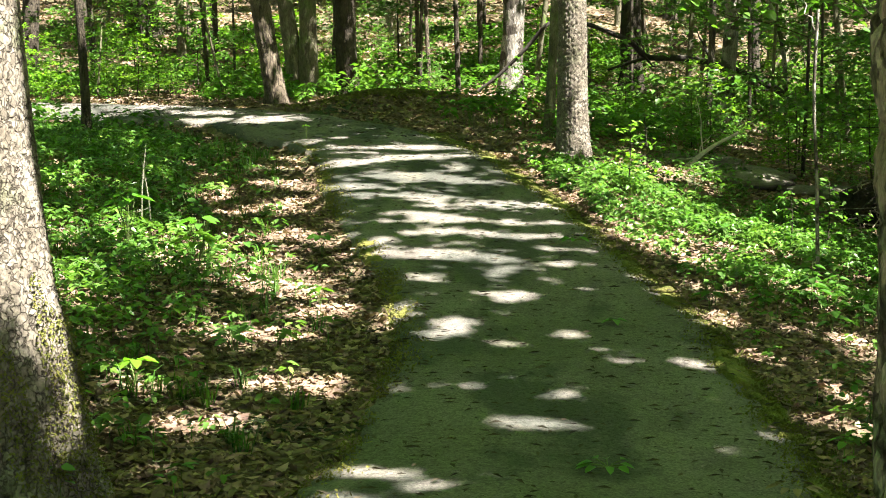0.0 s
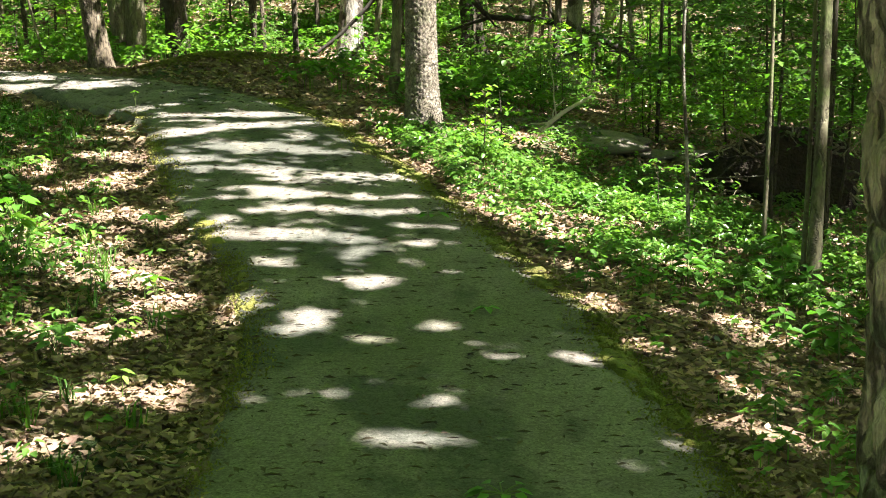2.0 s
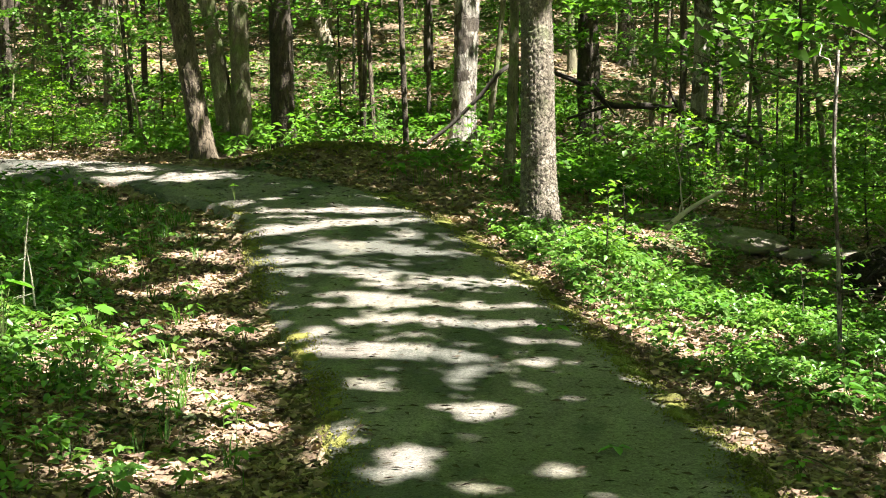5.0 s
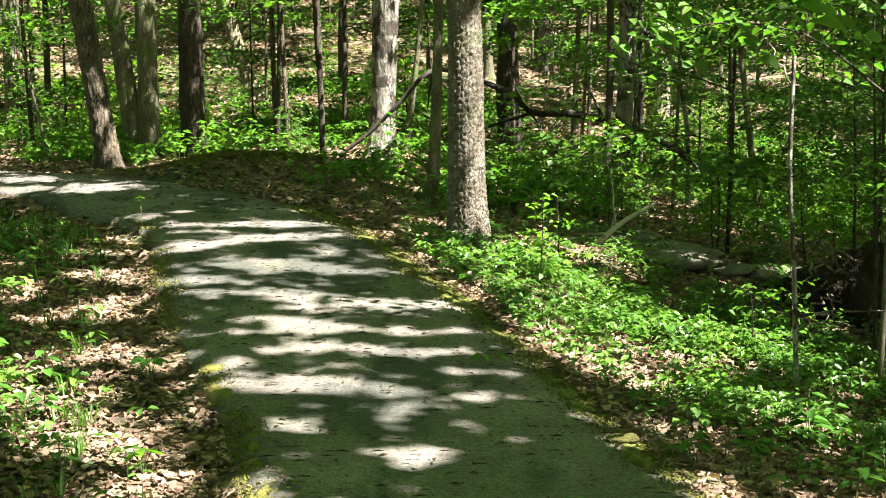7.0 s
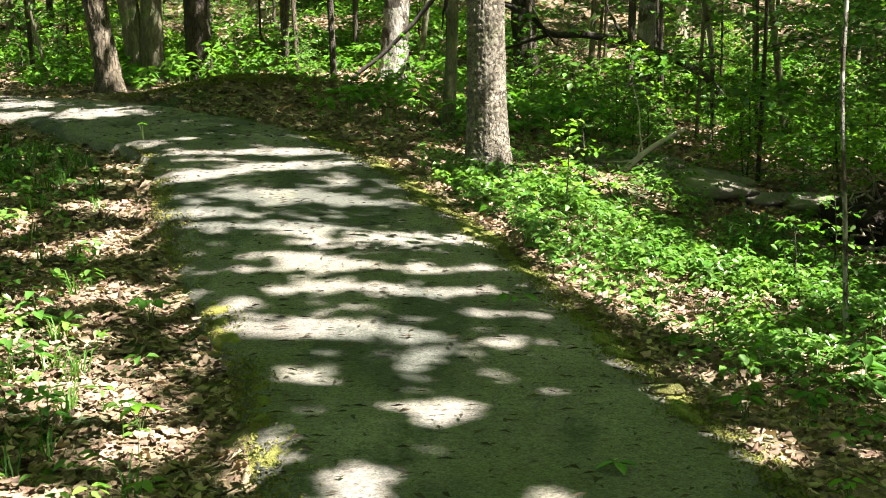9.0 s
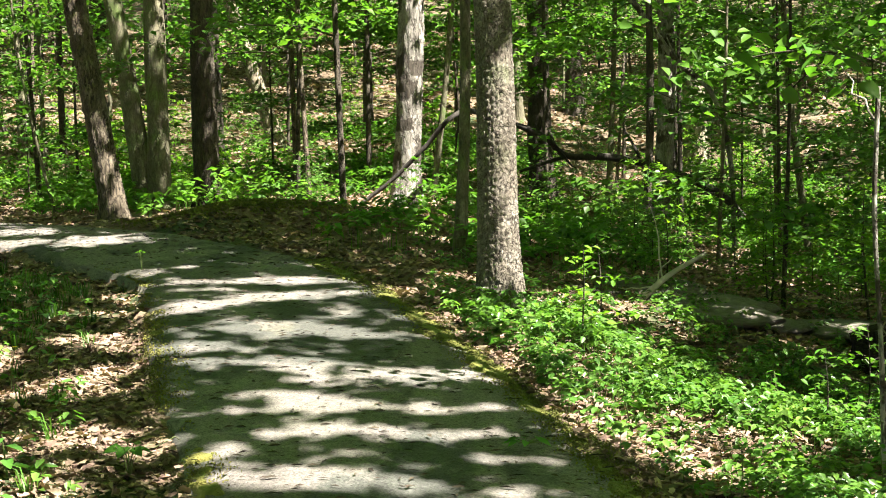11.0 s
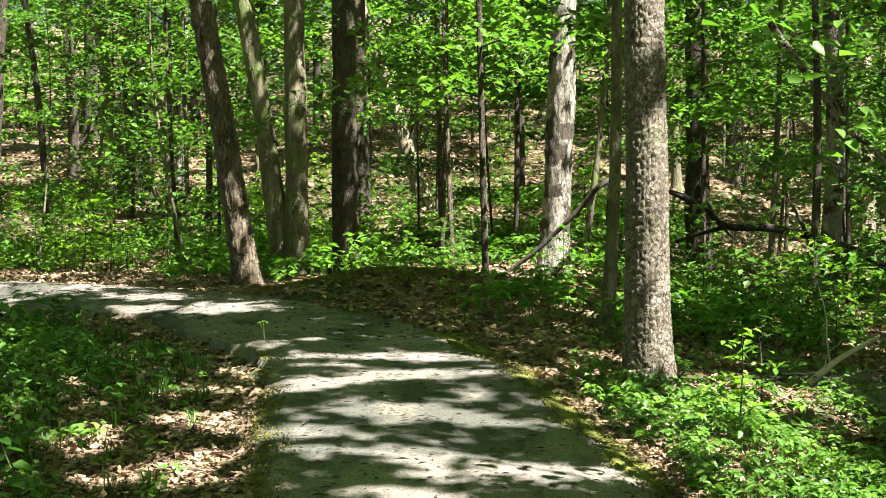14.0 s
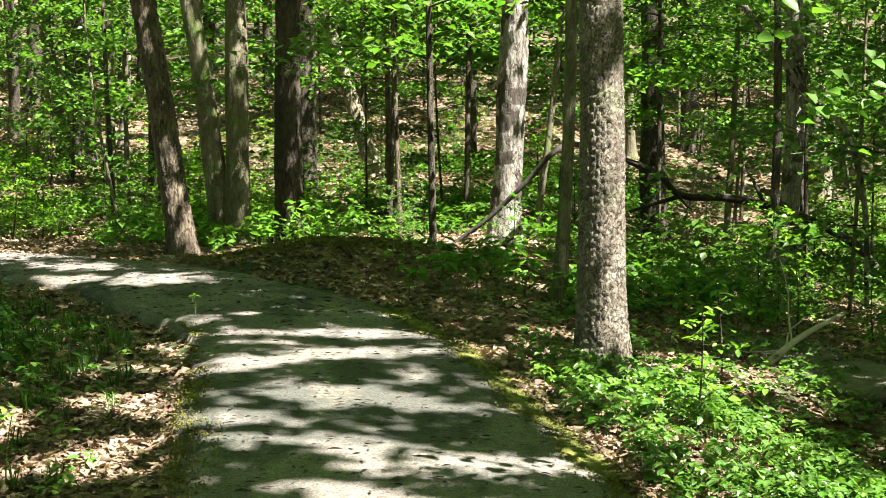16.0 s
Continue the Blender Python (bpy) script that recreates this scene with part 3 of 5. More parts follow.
def tree(name, x, y, radius, height, bark, label, lean=(0, 0), bend=0.0, crown=(7, 3.2), leaves=7000, leaf=0.15, sides=16, ridge=0.0, flare=1.5, foot=0.22,
         limb_from=0.55, seed=0, ridges=9, group="woodland trees", mat=None, step=0.25, plate=None, knuckle=0.0):
    """A tree: trunk with flared foot, limbs, and a crown of many leaves that stands open where the sun comes through."""
    g = np.random.default_rng(100 + seed)
    z0 = float(land(x, y)[0]) - 0.08
    root = thing(name, x, y, z0, label, "tree", group)
    first = min(step, 0.09)
    h = np.concatenate((np.arange(0, 1.2, first), np.arange(1.2, min(height, 5.5), step), np.arange(max(5.5, 1.5), height, 0.9), [height]))
    line = np.stack((lean[0] * h + bend * np.sin(h * 0.9), lean[1] * h + 0.3 * bend * np.sin(h * 1.3 + 1), h), 1)
    r = radius * (1 - 0.8 * (h / height) ** 1.1) * (1 + (flare - 1) * np.exp(-h / foot)) * (1 + knuckle * (1 - smooth(0.55, 0.85, h)))
    v, f = tube(line, r, sides, 0.10, seed, ridge=ridge, ridges=ridges, plate=plate)
    # buttress roots
    ang = np.arctan2(v[:, 1], v[:, 0])
    low = np.exp(-v[:, 2] / 0.16)
    swell = 1 + 0.28 * low * np.cos(ang * 5 + seed)
    v[:, 0] *= swell
    v[:, 1] *= swell
    part("trunk", mesh_of("trunk", v, f, bark, True), root)

    def at(hh):
        return np.array([np.interp(hh, h, line[:, q]) for q in range(3)])
    ends = []
    n_l = 7
    for q in range(n_l):
        hh = height * (limb_from + (0.97 - limb_from) * q / n_l)
        a = q * 2.4 + seed + g.uniform(-0.4, 0.4)
        ln = crown[1] * g.uniform(0.7, 1.1) * (1.15 - 0.5 * q / n_l)
        t = np.linspace(0, 1, 7)
        pts = at(hh) + np.stack((np.cos(a) * ln * t, np.sin(a) * ln * t, ln * (0.25 * t + 0.25 * t * t)), 1) + g.normal(0, 0.06, (7, 3)) * t[:, None]
        rr = np.interp(hh, h, r)
        part("limb", mesh_of("limb", *tube(pts, rr * 0.5 * (1 - 0.85 * t) + 0.008, 6), bark, True), root)
        ends += [pts[3], pts[4], pts[5], pts[6]]
    ends = np.array(ends + [at(height)])
    CANOPY.append((root, x + lean[0] * height * 0.8, y + lean[1] * height * 0.8, z0, leaves))
    if leaves and crown[0] < 5:
        c = leaf_cloud(leaves, ends, g.uniform(0.6, 1.25, len(ends)) * crown[1] * 0.42, seed)
        wc = c + [x, y, z0]
        c = c[thin_out(wc)]
        part("crown", mesh_of("crown", *scatter_leaves(c, leaf, 0.55, seed), mat or M_leaf), root)
    return root


tree("tree", 0.85, 16.85, 0.145, 15, M_scaly, "grey-brown trunk with scaly plated bark beside the trail", (-0.004, 0), crown=(8, 3.6), leaves=16000, sides=110, plate=(0.036, 0.05, 0.011), step=0.014, flare=1.42, foot=0.3, seed=1)
tree("tree", -2.83, 21.55, 0.132, 14, M_brown, "brown leaning tree at the outer edge of the bend", (-0.155, 0.0), bend=0.03, crown=(8, 3.4), leaves=13000, sides=56, plate=(0.045, 0.16, 0.014), step=0.035, flare=1.4, seed=2)
tree("tree", -2.90, 23.6, 0.115, 14, M_smooth, "mossy stem of a twin-trunked tree behind the berm", (-0.14, 0.02), bend=0.05, crown=(8, 3.2), leaves=9000, sides=28, ridge=0.006, step=0.1, seed=3)
tree("tree", -2.76, 23.6, 0.13, 14, M_smooth, "mossy straight stem of a twin-trunked tree behind the berm", (0.0, 0.02), bend=0.02, crown=(8, 3.2), leaves=9000, sides=28, ridge=0.006, step=0.1, seed=4)
tree("tree", -2.27, 24.0, 0.155, 15, M_dark, "dark straight tree behind the berm", (0.0, 0.02), crown=(8, 3.2), leaves=10000, sides=28, ridge=0.012, step=0.1, seed=5)
tree("tree", 0.05, 23.9, 0.165, 15, M_pale, "pale sunlit trunk with dark blotches in the undergrowth", (0.045, 0), bend=0.02, crown=(8, 3.4), leaves=13000, sides=56, plate=(0.05, 0.17, 0.011), step=0.04, seed=6)
tree("tree", 0.6, 19.4, 0.055, 9, M_smooth, "slim dark-stemmed young tree behind a thicker trunk", (0.03, 0.02), bend=0.04, crown=(4, 1.8), leaves=3500, sides=14, seed=7)
tree("tree", 2.1, 31.0, 0.20, 16, M_dark, "dark rough-barked tree at the foot of the slope", (0.0, 0), crown=(8, 3.4), leaves=9000, sides=24, ridge=0.012, seed=8)
tree("tree", 3.12, 25.0, 0.12, 13, M_pale, "grey streaked tree above the stream bed", (0.035, 0), bend=0.08, crown=(7, 3.2), leaves=9000, sides=24, ridge=0.010, seed=9)
tree("tree", 2.7, 23.0, 0.05, 8, M_dark, "slim dark young tree above the stream bed", (0.02, 0), bend=0.05, crown=(4, 1.8), leaves=3000, sides=12, seed=10)
tree("tree", -2.62, 35.6, 0.15, 9, M_furrow, "leaning trunk on the far slope, sunlit", (-0.30, 0.0), crown=(6, 3), leaves=6000, sides=20, seed=11)
bank_tree = tree("tree", -1.26, 7.35, 0.19, 14, M_scaly, "thick grey trunk with a broad flared foot at the trailside", (-0.066, 0.02), crown=(8, 3.6), leaves=15000, sides=150, plate=(0.034, 0.05, 0.009), step=0.014, flare=1.28, foot=0.35, knuckle=0.16, seed=12)
tree("tree", 1.70, 5.95, 0.20, 14, M_furrow, "thick tree with deeply furrowed shaggy bark at the trail edge", (-0.03, 0.0), crown=(8, 3.8), leaves=17000, sides=180, plate=(0.07, 0.24, 0.038), step=0.016, flare=1.15, seed=13)
# trees of the wood round about, whose crowns close the roof
g = np.random.default_rng(31)
tree("tree", -6.9, 27.2, 0.055, 10, M_dark, "slim dark crooked young tree at the trailside", (-0.06, 0), bend=0.08, crown=(4, 2.0), leaves=3000, sides=12, seed=20)
tree("tree", -4.3, 18.2, 0.05, 9, M_dark, "slim dark young tree on the low bank", (-0.04, 0), bend=0.05, crown=(4, 2.0), leaves=2500, sides=12, seed=21)
tree("tree", -8.75, 37.9, 0.26, 15, M_dark, "dark trunk on the far slope", (-0.05, 0), sides=20, seed=22)
tree("tree", -9.2, 38.2, 0.14, 13, M_smooth, "slender leaning trunk on the far slope", (-0.14, 0), sides=16, seed=23)
tree("tree", -6.9, 33.4, 0.09, 12, M_smooth, "slim grey trunk at the foot of the slope", (0.0, 0), sides=12, seed=24)
tree("tree", -6.2, 33.4, 0.06, 11, M_dark, "thin straight trunk at the foot of the slope", (0.01, 0), sides=12, seed=25)
tree("tree", 5.8, 38.0, 0.26, 15, M_furrow, "broad brown trunk beyond the stream bed", (-0.02, 0), sides=20, seed=26)
tree("tree", 4.6, 33.0, 0.10, 12, M_dark, "thin dark trunk beyond the stream bed", (0.01, 0), sides=12, seed=27)
tree("tree", -9.3, 31.0, 0.17, 13, M_dark, "dark trunk half hidden by leaves", (0.08, 0), sides=16, seed=28)
tree("tree", -3.3, 31.5, 0.22, 15, M_dark, "dark trunk at the foot of the slope", (0.0, 0), sides=18, seed=29)
tree("tree", -0.9, 36.0, 0.10, 12, M_dark, "thin dark trunk on the far slope", (0.02, 0), sides=12, seed=30)
# these stand out of view, added so their crowns block sun and sky
wood = [(7.5, 1.0), (6.0, -4.0), (-5.0, -2.0), (11.5, 5.5), (8.5, 10.5), (13, 13), (-6.5, 6.0), (-9.5, 12.0), (7.8, 20), (12, 22), (9.0, 28.0), (-12, 19), (-13.5, 29), (13, 33), (1.2, -6)]
for q, (a, b) in enumerate(wood):
    tree("tree", a, b, g.uniform(0.14, 0.24), g.uniform(13, 16), (M_furrow, M_dark, M_smooth)[q % 3], "tall straight woodland tree out of view, added to carry shading crowns", (g.normal(0, 0.02), g.normal(0, 0.02)), sides=16, seed=40 + q)
far = []
for q in range(46):
    b = g.uniform(40, 85)
    a = g.uniform(-0.42, 0.40) * b + 1
    far.append((a, b))
    tree("tree", a, b, g.uniform(0.08, 0.24), g.uniform(11, 16), (M_dark, M_smooth, M_furrow, M_dark, M_pale)[q % 5], "trunk high on the far slope", (g.normal(0, 0.04), 0), bend=g.uniform(0, 0.1),
         sides=10, seed=70 + q, step=0.6)

# one roof of leaves, added overhead to shape the light, shared out to the crown of the nearest tree
n = 420000
c = np.stack((g.uniform(-18, 22, n), g.uniform(-9, 52, n), g.uniform(7.0, 13.5, n)), 1)
lump = value_noise(c[:, 0] * 0.9 + c[:, 2] * 0.7, c[:, 1] * 0.9 - c[:, 2] * 0.5, 61)
c = c[lump > 0.25]
c[:, 2] += np.interp(c[:, 1], (20, 40, 60), (0.5, 2, 5))
# the crowns stand thickest above the trail
# extra leaves out of view toward the sun, added to deepen the trail's shade
n, h = 52000, g.uniform(7.2, 12.5, 52000)
over = np.stack((g.uniform(-5, 6, n) + TO_SUN.x / TO_SUN.z * h, g.uniform(2, 22, n) + TO_SUN.y / TO_SUN.z * h, h), 1)
n, h = 2600, g.uniform(7.2, 12.0, 2600)
close = np.stack((g.uniform(-0.6, 2.0, n) + TO_SUN.x / TO_SUN.z * h, g.uniform(6.3, 11.6, n) + TO_SUN.y / TO_SUN.z * h, h), 1)
c = np.vstack((c, over, close))
c = c[thin_out(c)]
cx, cy = np.array([k[1] for k in CANOPY]), np.array([k[2] for k in CANOPY])
owner = np.concatenate([np.hypot(c[s:s + 20000, 0:1] - cx, c[s:s + 20000, 1:2] - cy).argmin(1) for s in range(0, len(c), 20000)])
for q, (root, a, b, z0, _) in enumerate(CANOPY):
    mine = c[owner == q]
    if len(mine) > 50:
        part("crown", mesh_of("crown", *scatter_leaves(mine - np.array(root.location), 0.22, 0.62, 500 + q), M_crown), root)
    elif b > 40:
        h = g.uniform(4, 12, 900)
        p = np.stack((g.normal(0, 1.6, 900), g.normal(0, 1.6, 900), h), 1)
        part("crown", mesh_of("crown", *scatter_leaves(p, 0.34, 0.6, 500 + q), M_leaf), root)

# ---------- understory ----------


def sapling(name, height, radius, n_branch, reach, leaves, leaf, label, category, seed, first=0.25, mat=None, group="", squash=0.22, fine=False, bark=None, forked=False):
    """A young tree or shrub: slim crooked stem, side branches, and flat sprays of leaves along them."""
    q = np.random.default_rng(seed)
    root = thing(name, 0, 0, 0, label, category, group)
    h = np.linspace(0, height, 12)
    sway = q.normal(0, 0.055 * height ** 0.6, 2)
    line = np.stack((sway[0] * np.sin(h / height * 3), sway[1] * np.sin(h / height * 2.4), h), 1)
    part("stem", mesh_of("stem", *tube(line, radius * (1 - 0.8 * h / height) + 0.002, 7, 0.1, seed), bark or M_dark, True), root)
    pieces, cs = [], []
    for b in range(n_branch):
        f = first + (1 - first) * (b + 0.5) / n_branch
        a = b * 2.4 + q.uniform(-0.5, 0.5)
        ln = reach * (1.15 - 0.75 * f) * q.uniform(0.65, 1.25)
        t = np.linspace(0, 1, 6)
        start = np.array([np.interp(f * height, h, line[:, k]) for k in range(3)])
        rise = q.uniform(0.05, 0.5)
        pts = start + np.stack((np.cos(a) * ln * t, np.sin(a) * ln * t, ln * (rise * t - 0.22 * t * t)), 1) + q.normal(0, 0.03 * reach, (6, 3)) * t[:, None]
        pieces.append(tube(pts, radius * 0.38 * (1 - f * 0.5) * (1 - 0.85 * t) + 0.0015, 5 if height > 5 else 3))
        if height > 5:
            part("branch", mesh_of("branch", *pieces[-1], bark or M_dark, True), root)
        m = max(3, int(leaves / n_branch * (1.3 - 0.6 * f)))
        u = q.uniform(0.15, 1.08, m)
        p = np.stack([np.interp(u, t, pts[:, k]) for k in range(3)], 1)
        cs.append(p + q.normal(0, 1, (m, 3)) * [0.17 * ln, 0.17 * ln, 0.17 * ln * squash] + [0, 0, -0.01])
    if height <= 5:
        tagged(part("branchwork", mesh_of("branchwork", *join(pieces), bark or M_dark, True), root), kind="stuff")
    part("foliage", mesh_of("foliage", *scatter_leaves(np.vstack(cs), leaf, 0.72, seed, fine=fine, droop=0.12), mat or M_leaf), root)
    return root


def plant(root, x, y, turn=0.0, size=1.0, sink=0.03):
    return pose(x, y, float(land(x, y)[0]) - sink, 0, 0, turn) @ Matrix.Scale(size, 4)


def grow(kinds, spots, lo, hi):
    """Sets the kinds out over the spots, each once as built and then as copies."""
    for q, (a, b) in enumerate(spots):
        m = plant(None, a, b, g.uniform(0, 360), g.uniform(lo, hi))
        if q < len(kinds):
            kinds[q].matrix_basis = m
        else:
            copy_thing(kinds[q % len(kinds)], m)


def on_trail(a, b, margin):
    return trail_offset([a], [b])[0][0] < margin


def pick(n, ylo, yhi, left, right, margin, keep=lambda a, b: True):
    out = []
    while len(out) < n:
        b = g.uniform(ylo, yhi)
        a = g.uniform(left(b), right(b))
        if not on_trail(a, b, margin) and keep(a, b):
            out.append((a, b))
    return out


poles = [sapling("sapling", g.uniform(6, 9), g.uniform(0.025, 0.045), 13, 2.4, 2900, 0.115, "slender young tree with flat sprays of fresh green leaves", "young tree", 200 + q, (0.2, 0.34)[q % 2], group="saplings",
                 mat=(M_leaf, M_leaf_deep)[q % 2], bark=(M_dark, M_smooth, M_brown)[q % 3]) for q in range(6)]
# the first ones stand where single stems can be told apart
known = [(-0.55, 21.9), (0.35, 27.0), (-1.2, 25.5), (-4.6, 25.5), (-5.4, 29), (1.3, 28.5), (3.9, 28.0), (4.8, 24.0), (-1.6, 28.2), (-1.45, 26.6), (2.9, 28.6), (4.4, 31.0), (1.9, 26.9), (5.6, 29.5), (3.6, 33.5), (2.6, 35.5)]
grow(poles, known + pick(70, 27, 62, lambda b: -0.40 * b, lambda b: 0.36 * b, 1.5), 0.8, 1.25)
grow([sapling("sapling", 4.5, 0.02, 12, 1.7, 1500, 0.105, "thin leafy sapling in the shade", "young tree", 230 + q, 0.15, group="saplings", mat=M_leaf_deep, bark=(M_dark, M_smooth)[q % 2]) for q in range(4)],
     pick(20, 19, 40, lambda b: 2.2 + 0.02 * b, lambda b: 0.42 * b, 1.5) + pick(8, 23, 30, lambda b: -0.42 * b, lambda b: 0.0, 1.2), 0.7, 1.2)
grow([sapling("shrub", 1.3, 0.012, 14, 0.65, 420, 0.085, "waist-high leafy shrub in fresh leaf", "shrub", 250 + q, 0.1, group="undergrowth shrubs", mat=(M_leaf, M_herb, M_yellow)[q % 3], squash=0.35) for q in range(6)],
     pick(120, 22.8, 38, lambda b: -0.42 * b + 1, lambda b: 0.40 * b, 0.8) + pick(34, 18.9, 24, lambda b: 2.2, lambda b: 6.5, 0.6) + pick(30, 23.0, 27, lambda b: -9.5, lambda b: -3.4, 0.5) + pick(130, 34, 58, lambda b: -0.4 * b, lambda b: 0.38 * b, 1), 0.5, 1.15)

# leaves of the woods beyond, too far off to tell apart
n = 175000
clump = np.stack((g.uniform(-0.5, 0.5, 2200), g.uniform(44, 110, 2200), g.uniform(0.3, 19, 2200)), 1)
clump[:, 0] *= clump[:, 1]
clump[:, 2] += np.interp(clump[:, 1], (50, 80, 200), (3.2, 8, 24))
c = leaf_cloud(n, clump, g.uniform(0.8, 2.3, 2200), 77, 0.5)
tagged(new("far_foliage", mesh_of("far_foliage", *scatter_leaves(c, 0.36, 0.65, 78), M_leaf)), "sunlit green foliage of the woods on the far slope", "foliage", kind="stuff")

# ---------- leaf litter and low plants ----------


def curled_leaves(c, size, seed):
    """Dry fallen leaves: lobed outline, folded on the midrib, curled along it, tipped any way."""
    q = np.random.default_rng(seed)
    n = len(c)
    a = q.uniform(0, 2 * np.pi, n)
    d = unit(np.stack((np.cos(a), np.sin(a), q.normal(0, 0.22, n)), 1))
    up = unit(q.normal(0, 0.33, (n, 3)) + [0, 0, 1])
    side = unit(np.cross(d, up))
    top = np.cross(side, d)
    L = (size * q.uniform(0.5, 1.35, n))[:, None, None]
    along = np.array([-0.5, -0.22, 0.02, 0.24, 0.5, 0.24, 0.02, -0.22])[None, :, None] + q.normal(0, 0.03, (n, 8, 1))
    out = np.array([0, 1, 0.62, 0.9, 0, -0.9, -0.62, -1])[None, :, None] * (q.uniform(0.2, 0.36, n)[:, None, None] + q.normal(0, 0.03, (n, 8, 1)))
    rise = np.abs(out) * q.normal(0.35, 0.5, n)[:, None, None] + along ** 2 * q.normal(0.3, 0.7, n)[:, None, None]
    v = c[:, None, :] + L * (along * d[:, None, :] + out * side[:, None, :] + rise * top[:, None, :])
    k = np.arange(n)[:, None] * 8
    return v.reshape(-1, 3), np.concatenate([k + [[0, b, b + 1]] for b in range(1, 7)], 1).reshape(-1, 3)


def litter(n, box, size, seed, dens, lift=0.012, curled=False):
    q = np.random.default_rng(seed)
    x, y = q.uniform(box[0], box[1], n), q.uniform(box[2], box[3], n)
    e, side = trail_offset(x, y)
    keep = (q.uniform(0, 1, n) < dens(x, y, e, side))
    x, y, e = x[keep], y[keep], e[keep]
    z = np.where(e < -0.02, trail_height(x, y) + 0.006, land(x, y)) + q.uniform(0.2, 1.4, len(x)) * lift
    if curled:
        return curled_leaves(np.stack((x, y, z), 1), size, seed)
    return scatter_leaves(np.stack((x, y, z), 1), size, 0.72, seed, broad=0.75, fold=0.5)


def ground_density(x, y, e, side):
    d = 0.45 + 0.55 * value_noise(x * 0.9, y * 0.9, 71)
    d = np.where(side > 0, d * 0.75, d)
    return np.where(e < 0.0, 0.0, d)


tagged(new("leaf_litter", mesh_of("leaf_litter", *join([litter(26000, (-11, 11, -8, 6), 0.08, 80, ground_density), litter(18000, (-11, -4.5, 6, 16), 0.075, 85, ground_density), litter(18000, (4.5, 11, 6, 16), 0.075, 86, ground_density), litter(135000, (-4.5, 4.5, 5, 16), 0.052, 81, ground_density, 0.016, True), litter(105000, (-8, 7, 16, 28), 0.068, 82, ground_density)]), M_litter)),
       "brown dry fallen leaves covering the woodland floor", "leaf litter", kind="stuff")
tagged(new("leaf_litter", mesh_of("leaf_litter", *litter(75000, (-20, 20, 28, 62), 0.15, 83, lambda x, y, e, s: 0.35 + 0.65 * value_noise(x * 0.4, y * 0.4, 84), 0.02), M_litter)),
       "brown dry fallen leaves on the far slope", "leaf litter", kind="stuff")


def herbs(n, box, seed, dens, tall, leaf, per=6):
    """Low plants: each a rosette of leaves held up at about its height."""
    q = np.random.default_rng(seed)
    x, y = q.uniform(box[0], box[1], n), q.uniform(box[2], box[3], n)
    e, side = trail_offset(x, y)
    keep = q.uniform(0, 1, n) < dens(x, y, e, side)
    x, y = x[keep], y[keep]
    z = land(x, y)
    h = tall * q.uniform(0.35, 1.25, len(x)) * (0.45 + 1.1 * value_noise(x * 2.1, y * 2.1, 94))
    a = q.uniform(0, 2 * np.pi, (len(x), per))
    r = leaf * q.uniform(0.5, 1.1, (len(x), per))
    c = np.stack((x[:, None] + np.cos(a) * r, y[:, None] + np.sin(a) * r, (z + h)[:, None] + q.normal(0, 0.12 * tall, (len(x), per))), -1).reshape(-1, 3)
    d = np.stack((np.cos(a), np.sin(a), q.normal(-0.15, 0.25, a.shape)), -1).reshape(-1, 3)
    up = unit(q.normal(0, 0.28, (len(c), 3)) + [0, 0, 1])
    blades = leaf_blades(c, d, up, leaf * q.uniform(0.7, 1.3, len(c)), 0.6, 0.25, box[2] < 12, 0.15)
    stalk = np.stack((np.stack((x - 0.003, y, z), 1), np.stack((x + 0.003, y, z), 1), np.stack((x + 0.001, y, z + h), 1)), 1).reshape(-1, 3)
    return join([blades, (stalk, np.arange(len(stalk)).reshape(-1, 3))])


def right_dens(x, y, e, side):
    lush = np.exp(-((x - 2.3) / 1.9) ** 2 - ((y - 14.2) / 2.2) ** 2)
    clump = smooth(0.36, 0.6, 0.65 * value_noise(x * 2.1, y * 2.1, 94) + 0.35 * value_noise(x * 5.5, y * 5.5, 95))
    d = (0.45 * value_noise(x * 1.2, y * 1.2, 91) + 0.6 * (1 - smooth(9.2, 10.2, y)) * smooth(0.25, 0.7, e) + lush * 1.2) * (0.12 + 0.88 * clump) * (1 - 0.9 * np.exp(-((x - 1.3) / 0.5) ** 2 - ((y - 15.1) / 0.35) ** 2))
    return np.where((e > 0.12) & (side > 0), d * np.interp(y, (8.5, 9.5, 11.2, 12.4), (0.75, 0.35, 0.22, 1.0)), 0)


def left_dens(x, y, e, side):
    d = 0.08 * smooth(0.2, 0.5, e) + smooth(0.7, 1.6, e) * (0.1 + 0.85 * value_noise(x * 0.9, y * 0.9, 92)) + 0.5 * smooth(0.9, 1.6, e) * smooth(12, 14, y)
    return np.where((side < 0) & (y < 22), d, 0)


def beyond_dens(x, y, e, side):
    return np.where(e > 0.5, smooth(0.35, 0.7, value_noise(x * 0.6, y * 0.6, 93)) * (1 - np.exp(-((x + 1.2) / 1.6) ** 2 - ((y - 21) / 1.0) ** 2)), 0)


